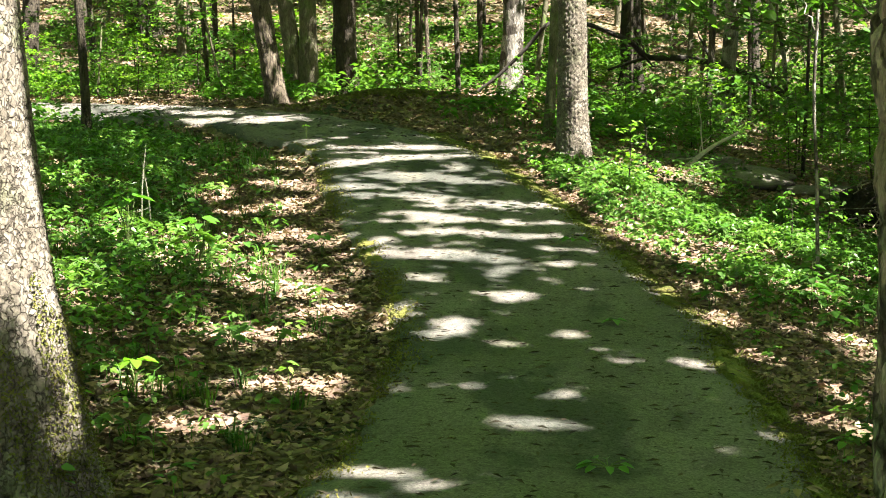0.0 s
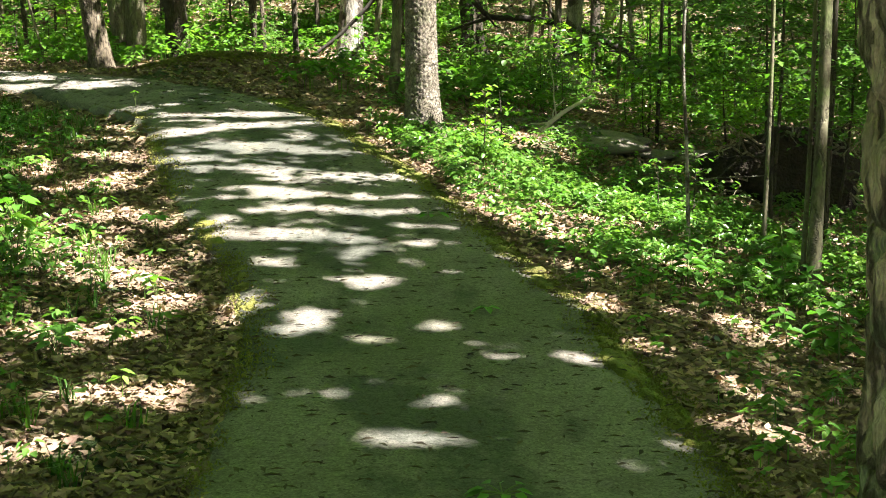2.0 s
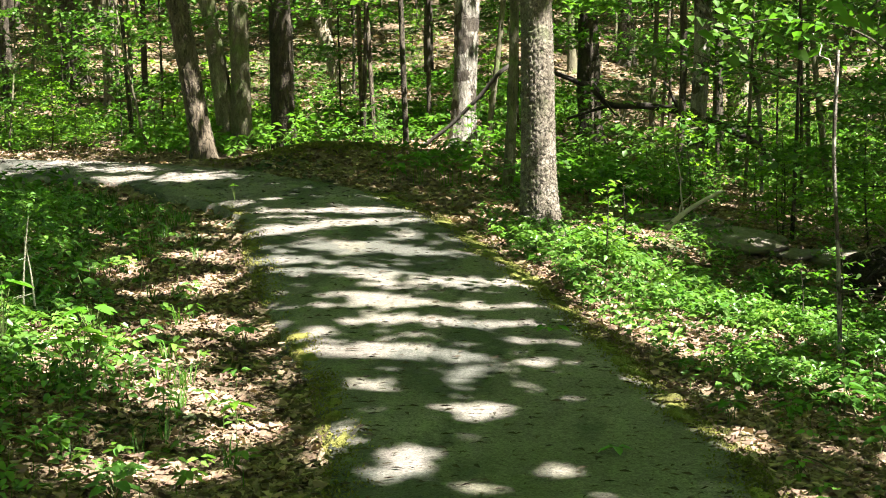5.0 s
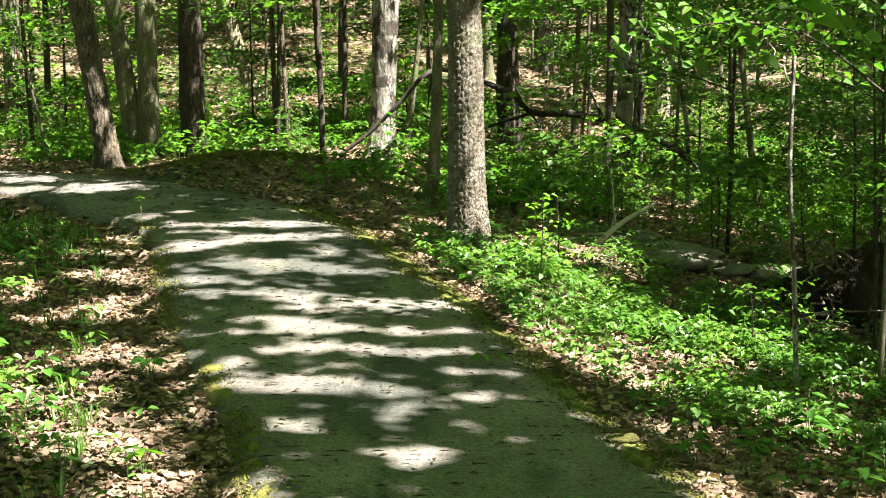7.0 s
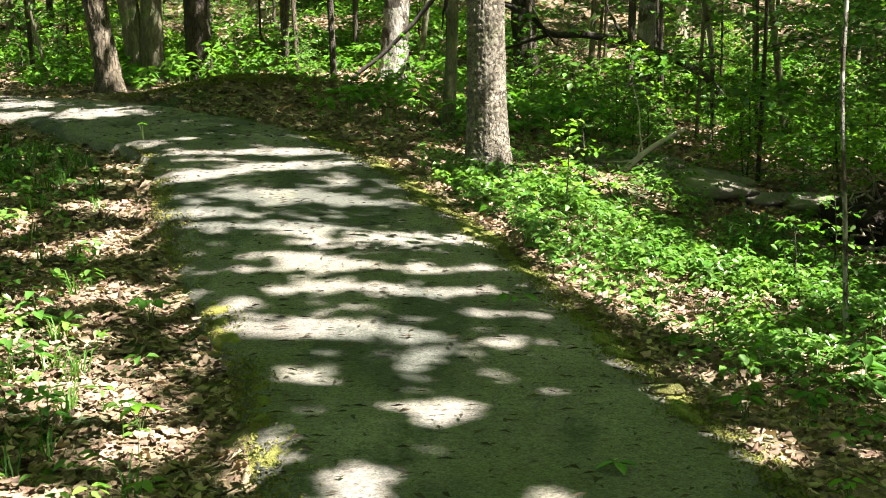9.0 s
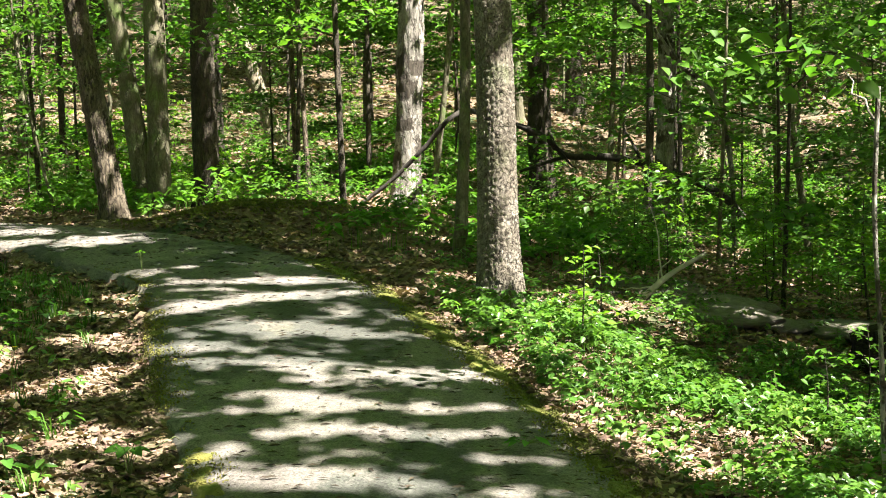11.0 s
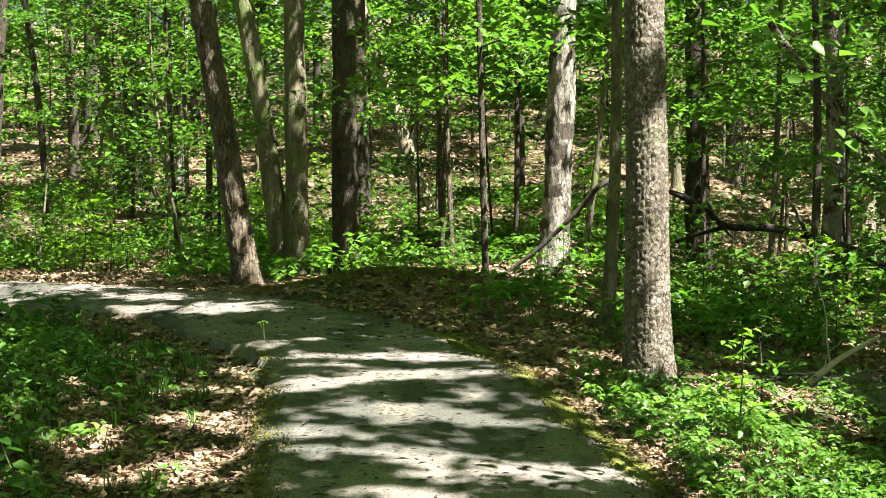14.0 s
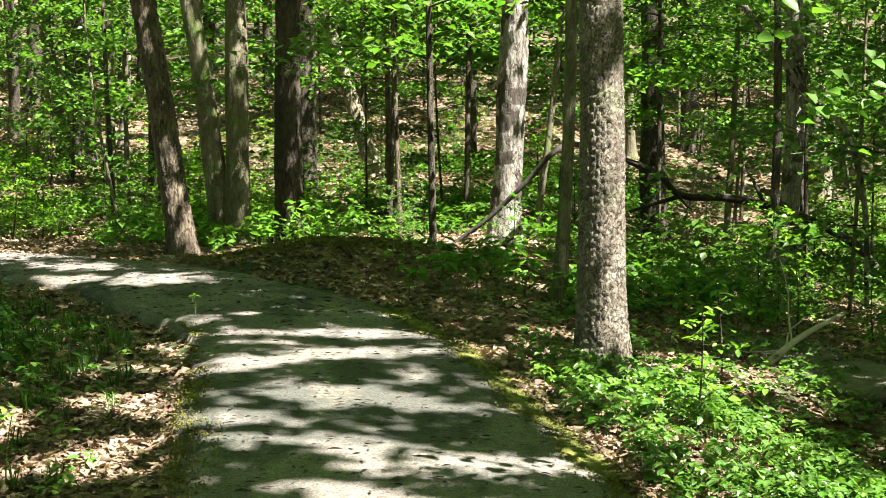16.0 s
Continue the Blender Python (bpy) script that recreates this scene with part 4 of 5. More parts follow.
tagged(new("ground_cover", mesh_of("ground_cover", *join([herbs(30000, (0.0, 7.0, 5, 19), 101, right_dens, 0.11, 0.05, 7), herbs(4500, (0.0, 8.5, -3, 5), 104, right_dens, 0.12, 0.07, 5)]), M_herb)), "lush low green herbs beside the trail", "ground cover", kind="stuff")
tagged(new("ground_cover", mesh_of("ground_cover", *join([herbs(21000, (-7, 0.5, 5, 21), 102, left_dens, 0.13, 0.054), herbs(4500, (-9, 0.5, -3, 5), 105, left_dens, 0.14, 0.07, 5)]), M_herb)), "patchy green herbs on the low bank among dead leaves", "ground cover", kind="stuff")
tagged(new("ground_cover", mesh_of("ground_cover", *herbs(22000, (-14, 13, 19, 38), 103, beyond_dens, 0.24, 0.10), M_leaf)), "green undergrowth between the trees", "ground cover", kind="stuff")


def tall_herbs(n, box, seed, dens, label, mat, tall=(0.18, 0.42), leaf=0.11, span=(0.7, 1.3)):
    """Taller leafy stems that stand out above the low herbs, each a thing of its own stem and leaves."""
    q = np.random.default_rng(seed)
    kinds = []
    for k in range(5):
        root = thing("wild_plant", 0, 0, 0, label, "plant", "leafy wild plants")
        h = q.uniform(*tall)
        s = np.linspace(0, 1, 6)
        line = np.stack((0.05 * s * q.normal(), 0.05 * s * q.normal(), h * s), 1)
        part("stem", mesh_of("stem", *tube(line, 0.004 * (1 - 0.6 * s) + 0.001, 5), M_stem, True), root)
        for b in range(9):
            f = 0.35 + 0.65 * b / 8
            a = b * 2.4 + q.uniform(-0.3, 0.3)
            r = leaf * (1.25 - 0.6 * f)
            c = np.array([[np.cos(a) * r * 0.7 + np.interp(f, s, line[:, 0]), np.sin(a) * r * 0.7 + np.interp(f, s, line[:, 1]), h * f]])
            part("leaf", mesh_of("leaf", *leaf_blades(c, np.array([[np.cos(a), np.sin(a), -0.1]]), np.array([[0, 0, 1.0]]) + q.normal(0, 0.2, (1, 3)), [leaf * (1.2 - 0.4 * f)], 0.6, 0.25, True, 0.2), mat), root)
        kinds.append(root)
    spots = []
    while len(spots) < n:
        x, y = q.uniform(box[0], box[1], 400), q.uniform(box[2], box[3], 400)
        e, side = trail_offset(x, y)
        ok = q.uniform(0, 1, 400) < dens(x, y, e, side)
        spots += list(zip(x[ok], y[ok]))
    grow(kinds, spots[:n], *span)


tall_herbs(80, (-4.2, -0.9, 8.5, 20), 501, lambda x, y, e, s: np.where((s < 0) & (e > 0.6), 0.3 + 0.7 * np.exp(-((x + 2.2) / 0.9) ** 2 - ((y - 12.3) / 1.5) ** 2), 0), "leafy green wild plant on the low bank", M_herb, (0.14, 0.36), 0.085)
tall_herbs(110, (0.6, 5.0, 10.5, 20), 502, lambda x, y, e, s: np.where((s > 0) & (e > 0.25) & (np.hypot(x - 0.85, y - 16.5) > 0.75), (0.3 + 0.7 * np.exp(-((x - 2.0) / 1.2) ** 2 - ((y - 15.5) / 2.2) ** 2)) * (np.hypot((x - 1.3) / 0.6, (y - 15.1) / 0.4) > 1), 0), "leafy green wild plant in the herbs beside the trail", M_leaf, (0.12, 0.34), 0.068, (0.5, 1.1))
tall_herbs(30, (2.3, 3.7, 10.6, 12.9), 503, lambda x, y, e, s: np.where(e > 0.4, 1.0, 0), "broad-leaved green plant at the foot of young stems", M_leaf_deep, (0.18, 0.4), 0.11)


def grass(n, box, seed, dens, tall):
    """Blades of woodland grass in tufts."""
    q = np.random.default_rng(seed)
    x, y = q.uniform(box[0], box[1], n), q.uniform(box[2], box[3], n)
    e, side = trail_offset(x, y)
    keep = q.uniform(0, 1, n) < dens(x, y, e, side)
    x, y = np.repeat(x[keep], 14), np.repeat(y[keep], 14)
    m = len(x)
    a = q.uniform(0, 2 * np.pi, m)
    L = tall * q.uniform(0.5, 1.2, m)
    foot = np.stack((x + q.normal(0, 0.02, m), y + q.normal(0, 0.02, m), land(x, y) - 0.01), 1)
    way = np.stack((np.cos(a), np.sin(a), 0 * a), 1)
    s = np.stack((-np.sin(a), np.cos(a), 0 * a), 1) * 0.0035
    mid = foot + way * (L * 0.25)[:, None] + np.array([0, 0, 1]) * (L * 0.7)[:, None]
    tip = foot + way * (L * 0.75)[:, None] + np.array([0, 0, 1]) * (L * 0.8)[:, None]
    v = np.stack((foot - s, foot + s, mid + s, mid - s, tip), 1).reshape(-1, 3)
    k = np.arange(m)[:, None] * 5
    return v, np.concatenate((k + [[0, 1, 2]], k + [[0, 2, 3]], k + [[3, 2, 4]]), 1).reshape(-1, 3)


tagged(new("grass", mesh_of("grass", *grass(2200, (-5, 0, 8, 21), 601, lambda x, y, e, s: np.where((s < 0) & (e > 0.35), 0.2 + 0.6 * smooth(15, 18, y), 0), 0.16), M_leaf_deep)), "thin tufts of green woodland grass on the low bank", "grass", kind="stuff")

# ---------- dead wood, stones, small things ----------


def limb_thing(name, points, r0, r1, mat, label, category, twigs=0, seed=0, sides=9):
    q = np.random.default_rng(seed)
    line = catmull(points, 0.08)
    z = line[0].copy()
    root = thing(name, *z, label, category)
    line = line - z
    t = np.linspace(0, 1, len(line))
    part("shaft", mesh_of("shaft", *tube(line, r0 + (r1 - r0) * t, sides, 0.15, seed), mat, True), root)
    for b in range(twigs):
        k = int(len(line) * q.uniform(0.25, 0.95))
        d = unit(q.normal(0, 1, 3) + [0, 0, 0.4])
        s = np.linspace(0, 1, 6)
        ln = q.uniform(0.25, 0.7)
        pts = line[k] + d * ln * s[:, None] + q.normal(0, 0.02, (6, 3)) * s[:, None]
        part("twig", mesh_of("twig", *tube(pts, r1 * 0.5 * (1 - 0.8 * s) + 0.002, 5), mat, True), root)
    return root


limb_thing("fallen_branch", [(-0.55, 23.35, 0.66), (-0.34, 23.4, 0.82), (-0.08, 23.4, 1.01), (0.315, 23.45, 1.385), (0.615, 23.5, 1.7), (0.95, 24.2, 1.74), (1.75, 25.5, 1.45), (2.1, 26.0, 1.18), (2.65, 26.0, 1.14), (3.35, 26.0, 0.98), (4.1, 26.1, 0.62), (4.4, 26.1, 0.3)],
           0.022, 0.055, M_deadwood, "long dark dead limb fallen across the undergrowth", "branch", 5, 1)
limb_thing("fallen_branch", [(1.5, 26.1, 0.98), (1.8, 26.0, 1.08), (2.12, 26.0, 1.17)], 0.02, 0.03, M_deadwood, "dark dead side limb resting on a larger one", "branch", 2, 2)
limb_thing("stick", [(1.93, 18.3, 0.05), (2.1, 18.34, 0.2), (2.3, 18.4, 0.35), (2.6, 18.5, 0.5)], 0.03, 0.014, M_bleached, "pale bleached dead stick leaning in the herbs", "stick", 3, 3)
limb_thing("snag", [(2.6, 13.44, -0.4), (2.58, 13.44, 0.4), (2.55, 13.44, 1.1), (2.57, 13.44, 1.72)], 0.015, 0.011, M_pale, "pale broken dead sapling stem", "dead tree", 2, 4)
limb_thing("hanging_limb", [(2.5, 24.7, 3.5), (2.97, 24.75, 2.85), (3.36, 24.75, 2.3), (3.76, 24.7, 1.92), (3.96, 24.6, 1.13), (4.0, 24.6, 0.0)], 0.04, 0.03, M_pale, "pale broken limb hanging against the grey tree", "branch", 4, 5)
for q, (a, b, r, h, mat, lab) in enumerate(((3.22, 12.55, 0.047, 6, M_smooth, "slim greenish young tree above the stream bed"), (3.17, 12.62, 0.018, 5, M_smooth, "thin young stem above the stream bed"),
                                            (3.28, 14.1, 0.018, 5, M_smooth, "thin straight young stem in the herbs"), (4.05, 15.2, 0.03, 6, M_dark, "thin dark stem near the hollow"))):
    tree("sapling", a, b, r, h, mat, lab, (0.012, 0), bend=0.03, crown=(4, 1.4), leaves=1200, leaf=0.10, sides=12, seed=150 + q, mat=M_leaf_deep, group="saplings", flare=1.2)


def overhang(points, n, leaf, seed, label):
    """A leafy spray reaching out from a trunk."""
    q = np.random.default_rng(seed)
    line = catmull(points, 0.1)
    root = thing("leafy_branch", *line[0], label, "branch", "overhanging branches")
    line = line - line[0]
    t = np.linspace(0, 1, len(line))
    part("shaft", mesh_of("shaft", *tube(line, 0.007 * (1 - 0.8 * t) + 0.002, 6), M_dark, True), root)
    u = q.uniform(0.15, 1.05, n)
    c = np.stack([np.interp(u, t, line[:, k]) for k in range(3)], 1) + q.normal(0, 1, (n, 3)) * [0.22, 0.28, 0.10]
    part("foliage", mesh_of("foliage", *scatter_leaves(c, leaf, 0.6, seed, fine=True, broad=0.75, droop=0.2), M_leaf), root)


overhang([(3.22, 12.55, 1.9), (2.8, 11.8, 2.15), (2.35, 11.1, 2.0), (2.0, 10.7, 1.75)], 150, 0.10, 301, "leafy overhanging branch with large fresh leaves")
overhang([(3.28, 14.1, 2.0), (2.7, 14.0, 2.35), (2.0, 13.9, 2.4), (1.35, 13.8, 2.25)], 170, 0.085, 302, "leafy overhanging branch over the trail edge")
overhang([(3.28, 14.1, 1.5), (2.9, 14.4, 1.85), (2.4, 14.6, 1.95), (1.95, 14.8, 1.85)], 130, 0.085, 303, "leafy overhanging branch of a young tree")

# an upturned root plate; its near-black colour stands for the hollow's shade
q = np.random.default_rng(5)
bm = bmesh.new()
bmesh.ops.create_icosphere(bm, subdivisions=4, radius=1)
for v in bm.verts:
    d = v.co.copy()
    k = 1 + 0.35 * noise.noise(d * 1.7) + 0.16 * noise.noise(d * 5)
    v.co = Vector((d.x * 0.75 * k, d.y * 0.3 * k, d.z * 0.5 * k))
plate = thing("root_plate", 4.25, 17.1, -0.25, "upturned root plate of a fallen tree with bare roots, coloured dark for the shaded hollow", "tree stump")
me = bpy.data.meshes.new("earth")
bm.to_mesh(me)
bm.free()
me.materials.append(M_shaded_earth)
part("earth", me, plate)
for b in range(36):
    s = np.linspace(0, 1, 9)
    a = q.uniform(0, 2 * np.pi)
    d = np.array([np.cos(a), -0.5, np.sin(a)])
    pts = d * 0.45 + np.outer(s, d * q.uniform(0.2, 0.9)) + np.outer(s * s, [q.normal(0, 0.3), -0.2, -0.4]) + q.normal(0, 0.03, (9, 3))
    part("root", mesh_of("root", *tube(pts, 0.011 * (1 - 0.8 * s) + 0.0025, 6), M_furrow, True), plate)

# stones of the stream bed
for b in range(18):
    bm = bmesh.new()
    bmesh.ops.create_icosphere(bm, subdivisions=2, radius=1)
    for v in bm.verts:
        v.co *= 1 + 0.28 * noise.noise(v.co * 1.3 + Vector((b * 3.1, 0, 0)))
    me = bpy.data.meshes.new("stone")
    bm.to_mesh(me)
    bm.free()
    for p in me.polygons:
        p.use_smooth = True
    me.materials.append(M_stone)
    a, c2 = 2.7 + q.normal(0, 0.55), 18.6 + q.normal(0, 0.6)
    s = q.uniform(0.06, 0.26) if b > 3 else 0.42
    ob = tagged(new("stone", me), "flat pale stone in the dry stream bed", "stone", "stream bed stones")
    ob.matrix_basis = pose(a, c2, float(land(a, c2)[0]) + s * 0.05, 0, 0, q.uniform(0, 360)) @ Matrix.Diagonal((s * 1.5, s, s * 0.22, 1))

# a flat stone at the trail's edge
bm = bmesh.new()
bmesh.ops.create_icosphere(bm, subdivisions=3, radius=1)
for v in bm.verts:
    v.co *= 1 + 0.22 * noise.noise(v.co * 1.6)
me = bpy.data.meshes.new("stone")
bm.to_mesh(me)
bm.free()
me.materials.append(M_moss)
me.polygons.foreach_set("use_smooth", [True] * len(me.polygons))
ob = tagged(new("stone", me), "small yellowish moss-grown stone on the trail edge", "stone")
ob.matrix_basis = pose(1.33, 11.5, 0.012, 0, 0, 20) @ Matrix.Diagonal((0.08, 0.06, 0.022, 1))


# ---------- moss along the trail ----------
def moss(edge, way, y0, y1, seed, least, label, into, out, mat=M_moss):
    q = (edge[:, 1] > y0) & (edge[:, 1] < y1)
    e, d = edge[q], way[q]
    fine_t = np.linspace(0, len(e) - 1, len(e) * 3)
    e, d = (np.stack([np.interp(fine_t, np.arange(len(a)), a[:, k]) for k in range(2)], 1) for a in (e, d))
    u = np.linspace(-into, out, 19)
    p = e[:, None, :] + d[:, None, :] * u[None, :, None]
    has = value_noise(p[..., 0] * 2.2, p[..., 1] * 2.2, seed) * 0.8 + 0.55 * value_noise(p[..., 0] * 11, p[..., 1] * 11, seed + 1) - 0.9 * np.abs(np.linspace(-1, 1, 19))[None, :] ** 2.5
    lift = np.clip(has - least, -0.4, 0.5)
    t, _ = trail_offset(p[..., 0].ravel(), p[..., 1].ravel())
    base = np.where(t.reshape(p.shape[:2]) < -0.01, trail_height(p[..., 0], p[..., 1]) + 0.004 - 0.03 * smooth(-0.15, 0.0, t.reshape(p.shape[:2])), np.maximum(land(p[..., 0].ravel(), p[..., 1].ravel()).reshape(p.shape[:2]), trail_height(p[..., 0], p[..., 1]) - 0.09))
    z = base + np.where(lift > 0, 0.001 + 0.012 * lift + 0.010 * value_noise(p[..., 0] * 38, p[..., 1] * 38, 3), lift * 0.12 - 0.004)
    v = np.concatenate((p, z[..., None]), 2)
    n, w = v.shape[:2]
    i, j = np.meshgrid(np.arange(n - 1), np.arange(w - 1), indexing="ij")
    k = (i * w + j).ravel()
    tagged(new("moss", mesh_of("moss", v.reshape(-1, 3), np.stack((k, k + 1, k + w + 1, k + w), 1), mat, True)), label, "moss", kind="stuff")


moss(la, out_way, 5, 18.5, 401, 0.84, "yellow-green moss cushions on the crumbling trail edge", 0.12, 0.06)
moss(ra, -out_way, 5, 18.5, 404, 0.6, "olive green moss cushions in a band along the trail edge", 0.15, 0.10, M_moss_olive)


def moss_fuzz(edge, way, into, out, n, seed, least, label, mat=M_moss, lift=0.0):
    """Moss as a nap of tiny upright shoots in patches along an edge."""
    q = np.random.default_rng(seed)
    k = q.integers(0, len(edge), n)
    u = q.normal(0, 0.45, n).clip(-1, 1)
    p = edge[k] + way[k] * np.where(u < 0, u * into, u * out)[:, None] + q.normal(0, 0.03, (n, 2))
    has = value_noise(p[:, 0] * 2.4, p[:, 1] * 2.4, seed) * 0.7 + 0.5 * value_noise(p[:, 0] * 9, p[:, 1] * 9, seed + 1) - 0.35 * np.abs(u)
    p = p[(has > least) & (p[:, 1] > 5) & (p[:, 1] < 18.5)]
    e, _ = trail_offset(p[:, 0], p[:, 1])
    z = np.where(e < 0.02, trail_height(p[:, 0], p[:, 1]) - 0.03 * smooth(-0.2, 0.0, e), land(p[:, 0], p[:, 1]))
    m = len(p)
    d = q.normal(0, 1, (m, 3)) + [0, 0, 0.35]
    tagged(new("moss", mesh_of("moss", *leaf_blades(np.column_stack((p, z + 0.006 + lift * q.uniform(0, 1, m))), d, unit(q.normal(0, 0.6, (m, 3)) + [0, 0, 1]), q.uniform(0.010, 0.022, m), 0.6, 0.2), mat)), label, "moss", kind="stuff")


moss_fuzz(la, out_way, 0.16, 0.08, 70000, 411, 0.40, "yellow-green moss on the crumbling trail edge", M_moss, 0.008)
moss_fuzz(ra, -out_way, 0.17, 0.12, 130000, 412, 0.1, "olive green moss band along the trail edge", M_moss_olive, 0.010)

# moss on the crest of the berm
q = np.random.default_rng(23)
xy = np.stack((q.normal(-1.55, 0.45, 9000), q.normal(21.05, 0.2, 9000)), 1)
xy = xy[value_noise(xy[:, 0] * 4, xy[:, 1] * 6, 31) > 0.4]
m = len(xy)
tagged(new("moss", mesh_of("moss", *leaf_blades(np.column_stack((xy, land(xy[:, 0], xy[:, 1]) + 0.02)), q.normal(0, 1, (m, 3)) + [0, 0, 0.3], unit(q.normal(0, 0.6, (m, 3)) + [0, 0, 1]), q.uniform(0.02, 0.045, m), 0.6, 0.2), M_moss_olive)),
       "olive moss on the crest of the leaf-strewn berm", "moss", kind="stuff")

# moss on the swollen foot of the bank tree
q = np.random.default_rng(19)
foot_mesh = [k for k in bank_tree.children if k.name.startswith("trunk")][0].data
co = np.array([v.co[:] for v in foot_mesh.vertices])
no = np.array([v.normal[:] for v in foot_mesh.vertices])
pick_v = q.choice(np.where(co[:, 2] < 0.95)[0], 16000)
p, up = co[pick_v] + q.normal(0, 0.006, (16000, 3)), no[pick_v]
ang = np.arctan2(p[:, 1], p[:, 0])
has = value_noise(np.cos(ang) * 2.2 + 5, np.sin(ang) * 2.2 + p[:, 2] * 3, 77) + 0.4 * value_noise(ang * 5, p[:, 2] * 14, 78)
ok = has > 0.62 + 0.4 * smooth(0.5, 0.95, p[:, 2])
p, up = p[ok], up[ok]
part("moss", mesh_of("moss", *leaf_blades(p + up * 0.004, q.normal(0, 1, p.shape) + up * 0.3, up + q.normal(0, 0.4, p.shape), q.uniform(0.01, 0.02, len(p)), 0.6, 0.2), M_moss_olive), bank_tree, "olive moss on the trunk's foot")

# ---------- scraps on the trail ----------
n = 26000
q = np.random.default_rng(12)
k = q.integers(0, len(la), n)
u = q.uniform(0.02, 0.98, n)
xy = la[k] * (1 - u)[:, None] + ra[k] * u[:, None]
keep = (xy[:, 1] > 5) & (xy[:, 1] < 22)
xy = xy[keep]
n = len(xy)
a = q.uniform(0, 2 * np.pi, n)
c = np.column_stack((xy, trail_height(xy[:, 0], xy[:, 1]) + 0.012))
M_scrap = material("scrap", [(0.02, 0.016, 0.01), (0.06, 0.045, 0.03)], 5, 3, 0.9, 0.2, 40, island=0.5)
tagged(new("trail_debris", mesh_of("trail_debris", *leaf_blades(c, np.stack((np.cos(a), np.sin(a), 0 * a), 1), np.tile([0.0, 0, 1], (n, 1)) + q.normal(0, 0.3, (n, 3)), q.uniform(0.0, 1.0, n) ** 3.2 * 0.068 + 0.011, 0.26, 0.6), M_scrap)),
       "tiny dark twigs and catkin scraps on the asphalt", "debris", kind="stuff")


# fallen twigs among the dry leaves
q = np.random.default_rng(29)
pieces = []
for b in range(260):
    a, c2 = q.uniform(-3.0, 3.2), q.uniform(6.5, 15.5)
    if on_trail(a, c2, 0.05):
        continue
    turn, ln = q.uniform(0, np.pi), q.uniform(0.08, 0.42)
    t = np.linspace(-0.5, 0.5, 5)
    px, py = a + np.cos(turn) * ln * t + q.normal(0, 0.012, 5), c2 + np.sin(turn) * ln * t + q.normal(0, 0.012, 5)
    pieces.append(tube(np.stack((px, py, land(px, py, True) + 0.022 + q.uniform(0, 0.02)), 1), np.linspace(1, 0.5, 5) * q.uniform(0.0018, 0.005), 5))
tagged(new("twigs", mesh_of("twigs", *join(pieces), M_smooth, True)), "thin brown dead twigs strewn among dry leaves", "twigs", kind="stuff")


def sprig(x, y, size, n, label, mat, height=0.0, leaf=0.09, name="seedling", category="plant", stalks=True, fine=True):
    """A small plant of a few broad leaves on stalks, or a fallen sprig if height is 0."""
    off, _ = trail_offset([x], [y])
    z = float(trail_height(np.array([x]), np.array([y]))[0]) + 0.02 if off[0] < 0 else float(land(x, y)[0])
    root = thing(name, x, y, z, label, category, "small plants")
    q = np.random.default_rng(int(abs(x * 1000 + y * 77)))
    for b in range(n):
        a = 2 * np.pi * b / n + q.uniform(-0.3, 0.3)
        r = size * q.uniform(0.45, 0.8)
        c = np.array([[np.cos(a) * r, np.sin(a) * r, height * q.uniform(0.85, 1.1)]])
        blade = leaf_blades(c, np.array([[np.cos(a), np.sin(a), -0.15]]), np.array([[0, 0, 1.0]]) + q.normal(0, 0.15, (1, 3)), [leaf * q.uniform(0.8, 1.2)], 0.65, 0.25, fine, 0.15)
        part("leaf", mesh_of("leaf", *blade, mat), root)
        if stalks:
            s = np.linspace(0, 1, 4)[:, None]
            part("stalk", mesh_of("stalk", *tube(np.hstack((c[:, :2] * 0.8 * s, (height * 0.97) * np.sqrt(s))), np.full(4, 0.0025), 5), M_stem, True), root)
    return root


sprig(0.86, 7.72, 0.13, 9, "small fallen green leaf sprig lying on the asphalt", M_herb, 0.015, 0.06, "fallen_sprig", "leaf")
sprig(1.52, 7.5, 0.12, 9, "withered straw-coloured sprig fallen on the mossy edge", M_litter, 0.03, 0.055, "fallen_sprig", "leaf", False)
sprig(0.80, 12.87, 0.13, 8, "fallen green sprig lying on the asphalt", M_leaf, 0.02, 0.065, "fallen_sprig", "leaf")
sprig(0.99, 10.5, 0.08, 4, "curled fallen green leaf on the asphalt", M_herb, 0.0, 0.07, "fallen_sprig", "leaf")
sprig(-0.74, 11.1, 0.10, 5, "bright green seedling among dry leaves", M_yellow, 0.12, 0.10)
sprig(-0.95, 12.6, 0.11, 6, "green seedling among dry leaves", M_leaf, 0.16, 0.10)
sprig(-1.05, 10.0, 0.13, 7, "green seedling with pointed leaves among dry leaves", M_herb, 0.10, 0.11)
sprig(-1.0, 9.8, 0.12, 6, "green seedling with pointed leaves in the ditch", M_herb, 0.10, 0.10)
sprig(-1.3, 9.0, 0.11, 6, "pale green seedling in the sun", M_yellow, 0.12, 0.09)
sprig(-1.6, 11.6, 0.16, 7, "leafy seedling on the low bank", M_yellow, 0.30, 0.12)
sprig(-1.75, 12.4, 0.16, 8, "leafy seedling on the low bank", M_leaf, 0.32, 0.12)
sprig(-2.2, 12.2, 0.18, 8, "tall leafy seedling on the low bank", M_leaf, 0.40, 0.12)
sprig(1.75, 10.35, 0.08, 5, "small light-green seedling on the trail edge", M_yellow, 0.08, 0.06)
sprig(1.6, 11.3, 0.10, 6, "light-green seedling on the trail edge", M_leaf, 0.10, 0.08)
sprig(1.95, 11.6, 0.10, 6, "light-green seedling beside the trail", M_leaf, 0.12, 0.09)
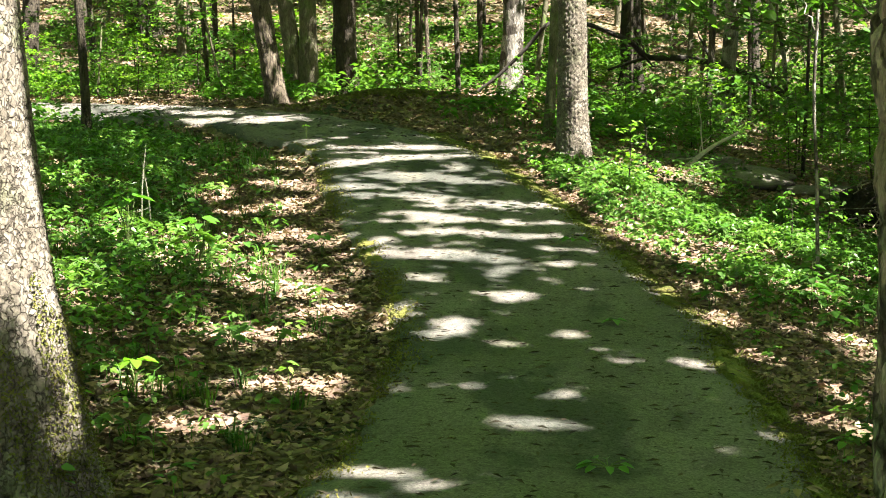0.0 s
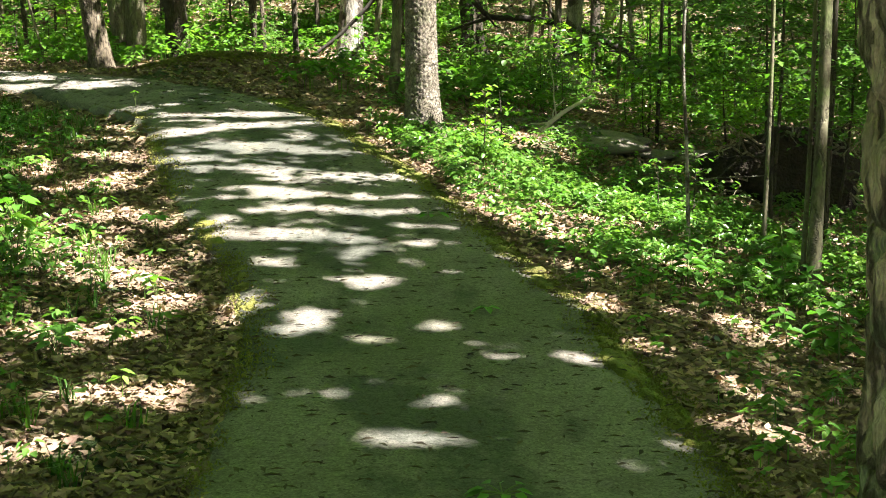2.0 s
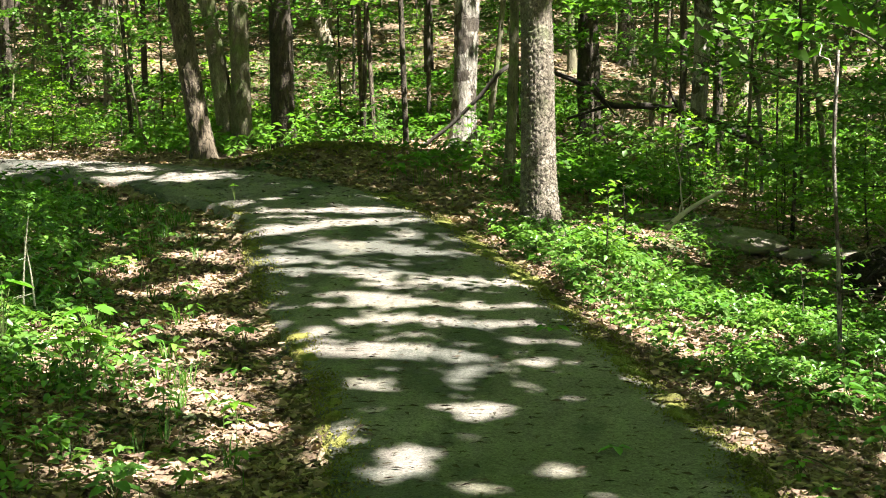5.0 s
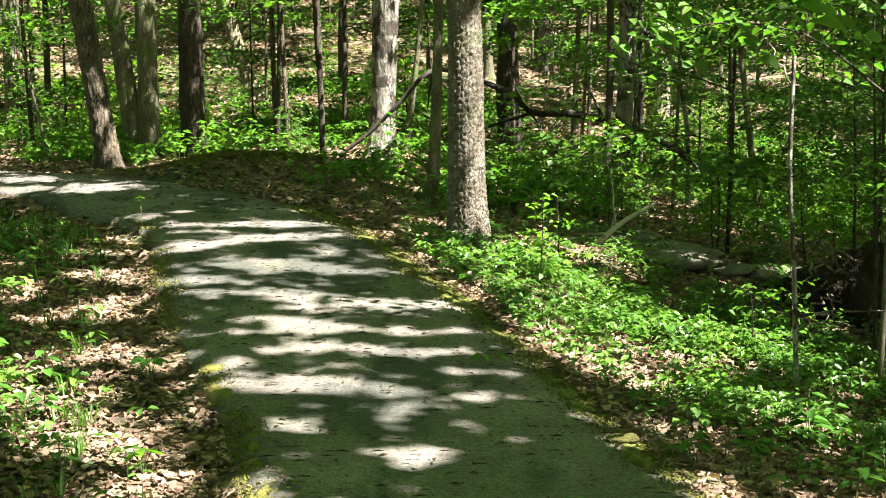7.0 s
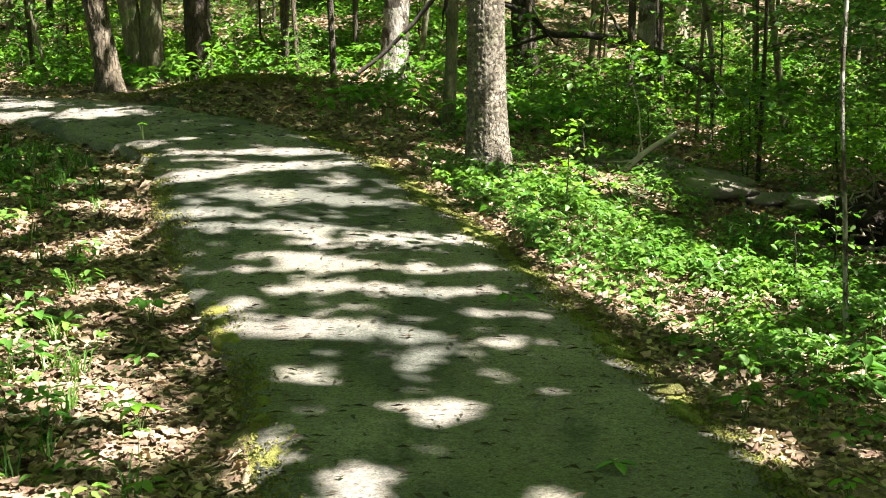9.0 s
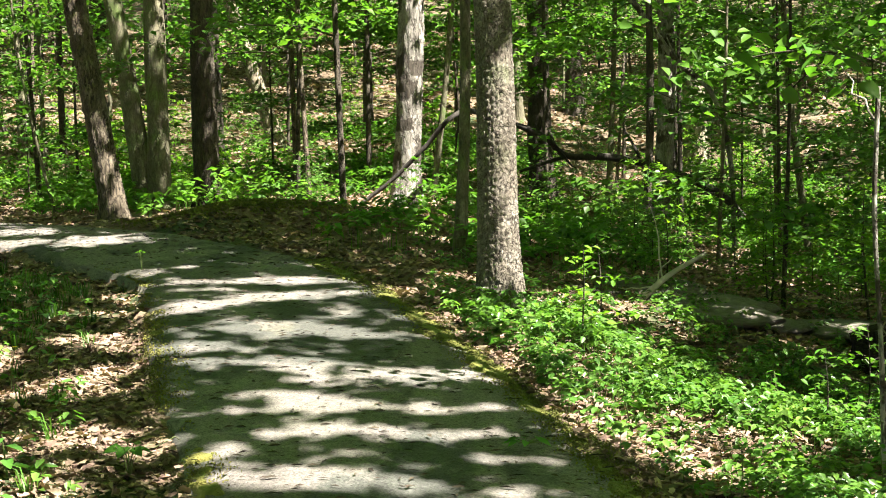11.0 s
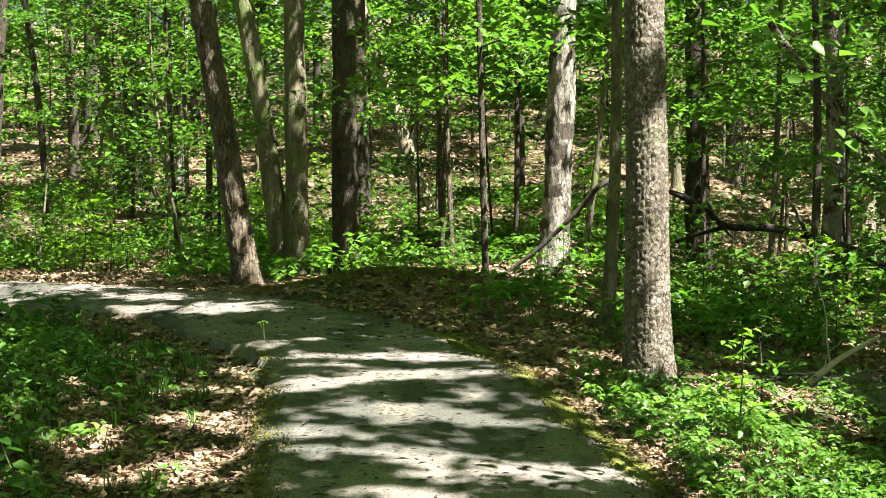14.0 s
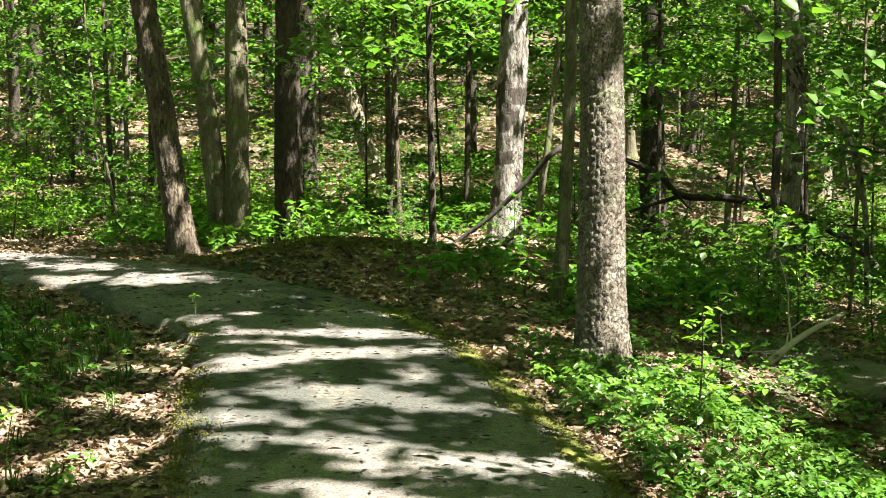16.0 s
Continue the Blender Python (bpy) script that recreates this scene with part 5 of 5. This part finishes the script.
sprig(-1.88, 17.86, 0.05, 4, "thin weed with a pale flower head on the trail edge", M_yellow, 0.14, 0.04)

grow([sapling("shrub", 0.85, 0.008, 11, 0.42, 130, 0.075, "small bright-leaved shrub among the herbs", "shrub", 340 + q, 0.12, group="undergrowth shrubs", mat=(M_leaf, M_yellow, M_leaf)[q], squash=0.4, fine=True) for q in range(3)],
     [(1.5, 16.4), (1.3, 15.6), (2.9, 14.9), (2.5, 14.3)], 0.55, 0.9)
# saplings added round the root plate to shade and screen it
grow([sapling("sapling", 3.4, 0.018, 12, 1.3, 900, 0.09, "leafy sapling added to shade the hollow", "young tree", 330 + q, 0.3, group="saplings", mat=M_leaf_deep) for q in range(3)],
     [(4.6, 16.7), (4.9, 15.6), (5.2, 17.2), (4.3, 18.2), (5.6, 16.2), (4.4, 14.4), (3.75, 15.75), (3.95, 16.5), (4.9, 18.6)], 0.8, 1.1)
for a, b, h, k in ((-2.3, 12.9, 0.62, 0.06), (-2.24, 12.95, 0.5, -0.05)):
    z = float(land(a, b)[0])
    limb_thing("dead_stalk", [(a, b, z - 0.02), (a + k * 0.3, b, z + h * 0.5), (a + k, b, z + h)], 0.008, 0.004, M_bleached, "pale dry dead plant stalk on the low bank", "plant", 2, 77, 6)
for a, b in ((-2.05, 13.9), (-1.9, 14.2)):
    z = float(land(a, b)[0])
    flower = thing("wildflower", a, b, z, "small yellow wildflower on a thin stem", "flower", "small plants")
    s = np.linspace(0, 1, 5)
    part("stem", mesh_of("stem", *tube(np.stack((0.03 * s * s, 0 * s, 0.24 * s), 1), np.full(5, 0.0025), 5), M_stem, True), flower)
    k = np.arange(8) * np.pi / 4
    d = np.stack((np.cos(k), np.sin(k), 0 * k + 0.2), 1)
    part("petal_ring", mesh_of("petal_ring", *leaf_blades(np.array([0.03, 0, 0.245]) + d * 0.012, d, np.tile([0.0, 0, 1], (8, 1)), np.full(8, 0.024), 0.5, 0.2), material("yellow_petal", [(0.6, 0.42, 0.02), (0.75, 0.55, 0.04)], 20, 3, 0.6, 0)), flower)
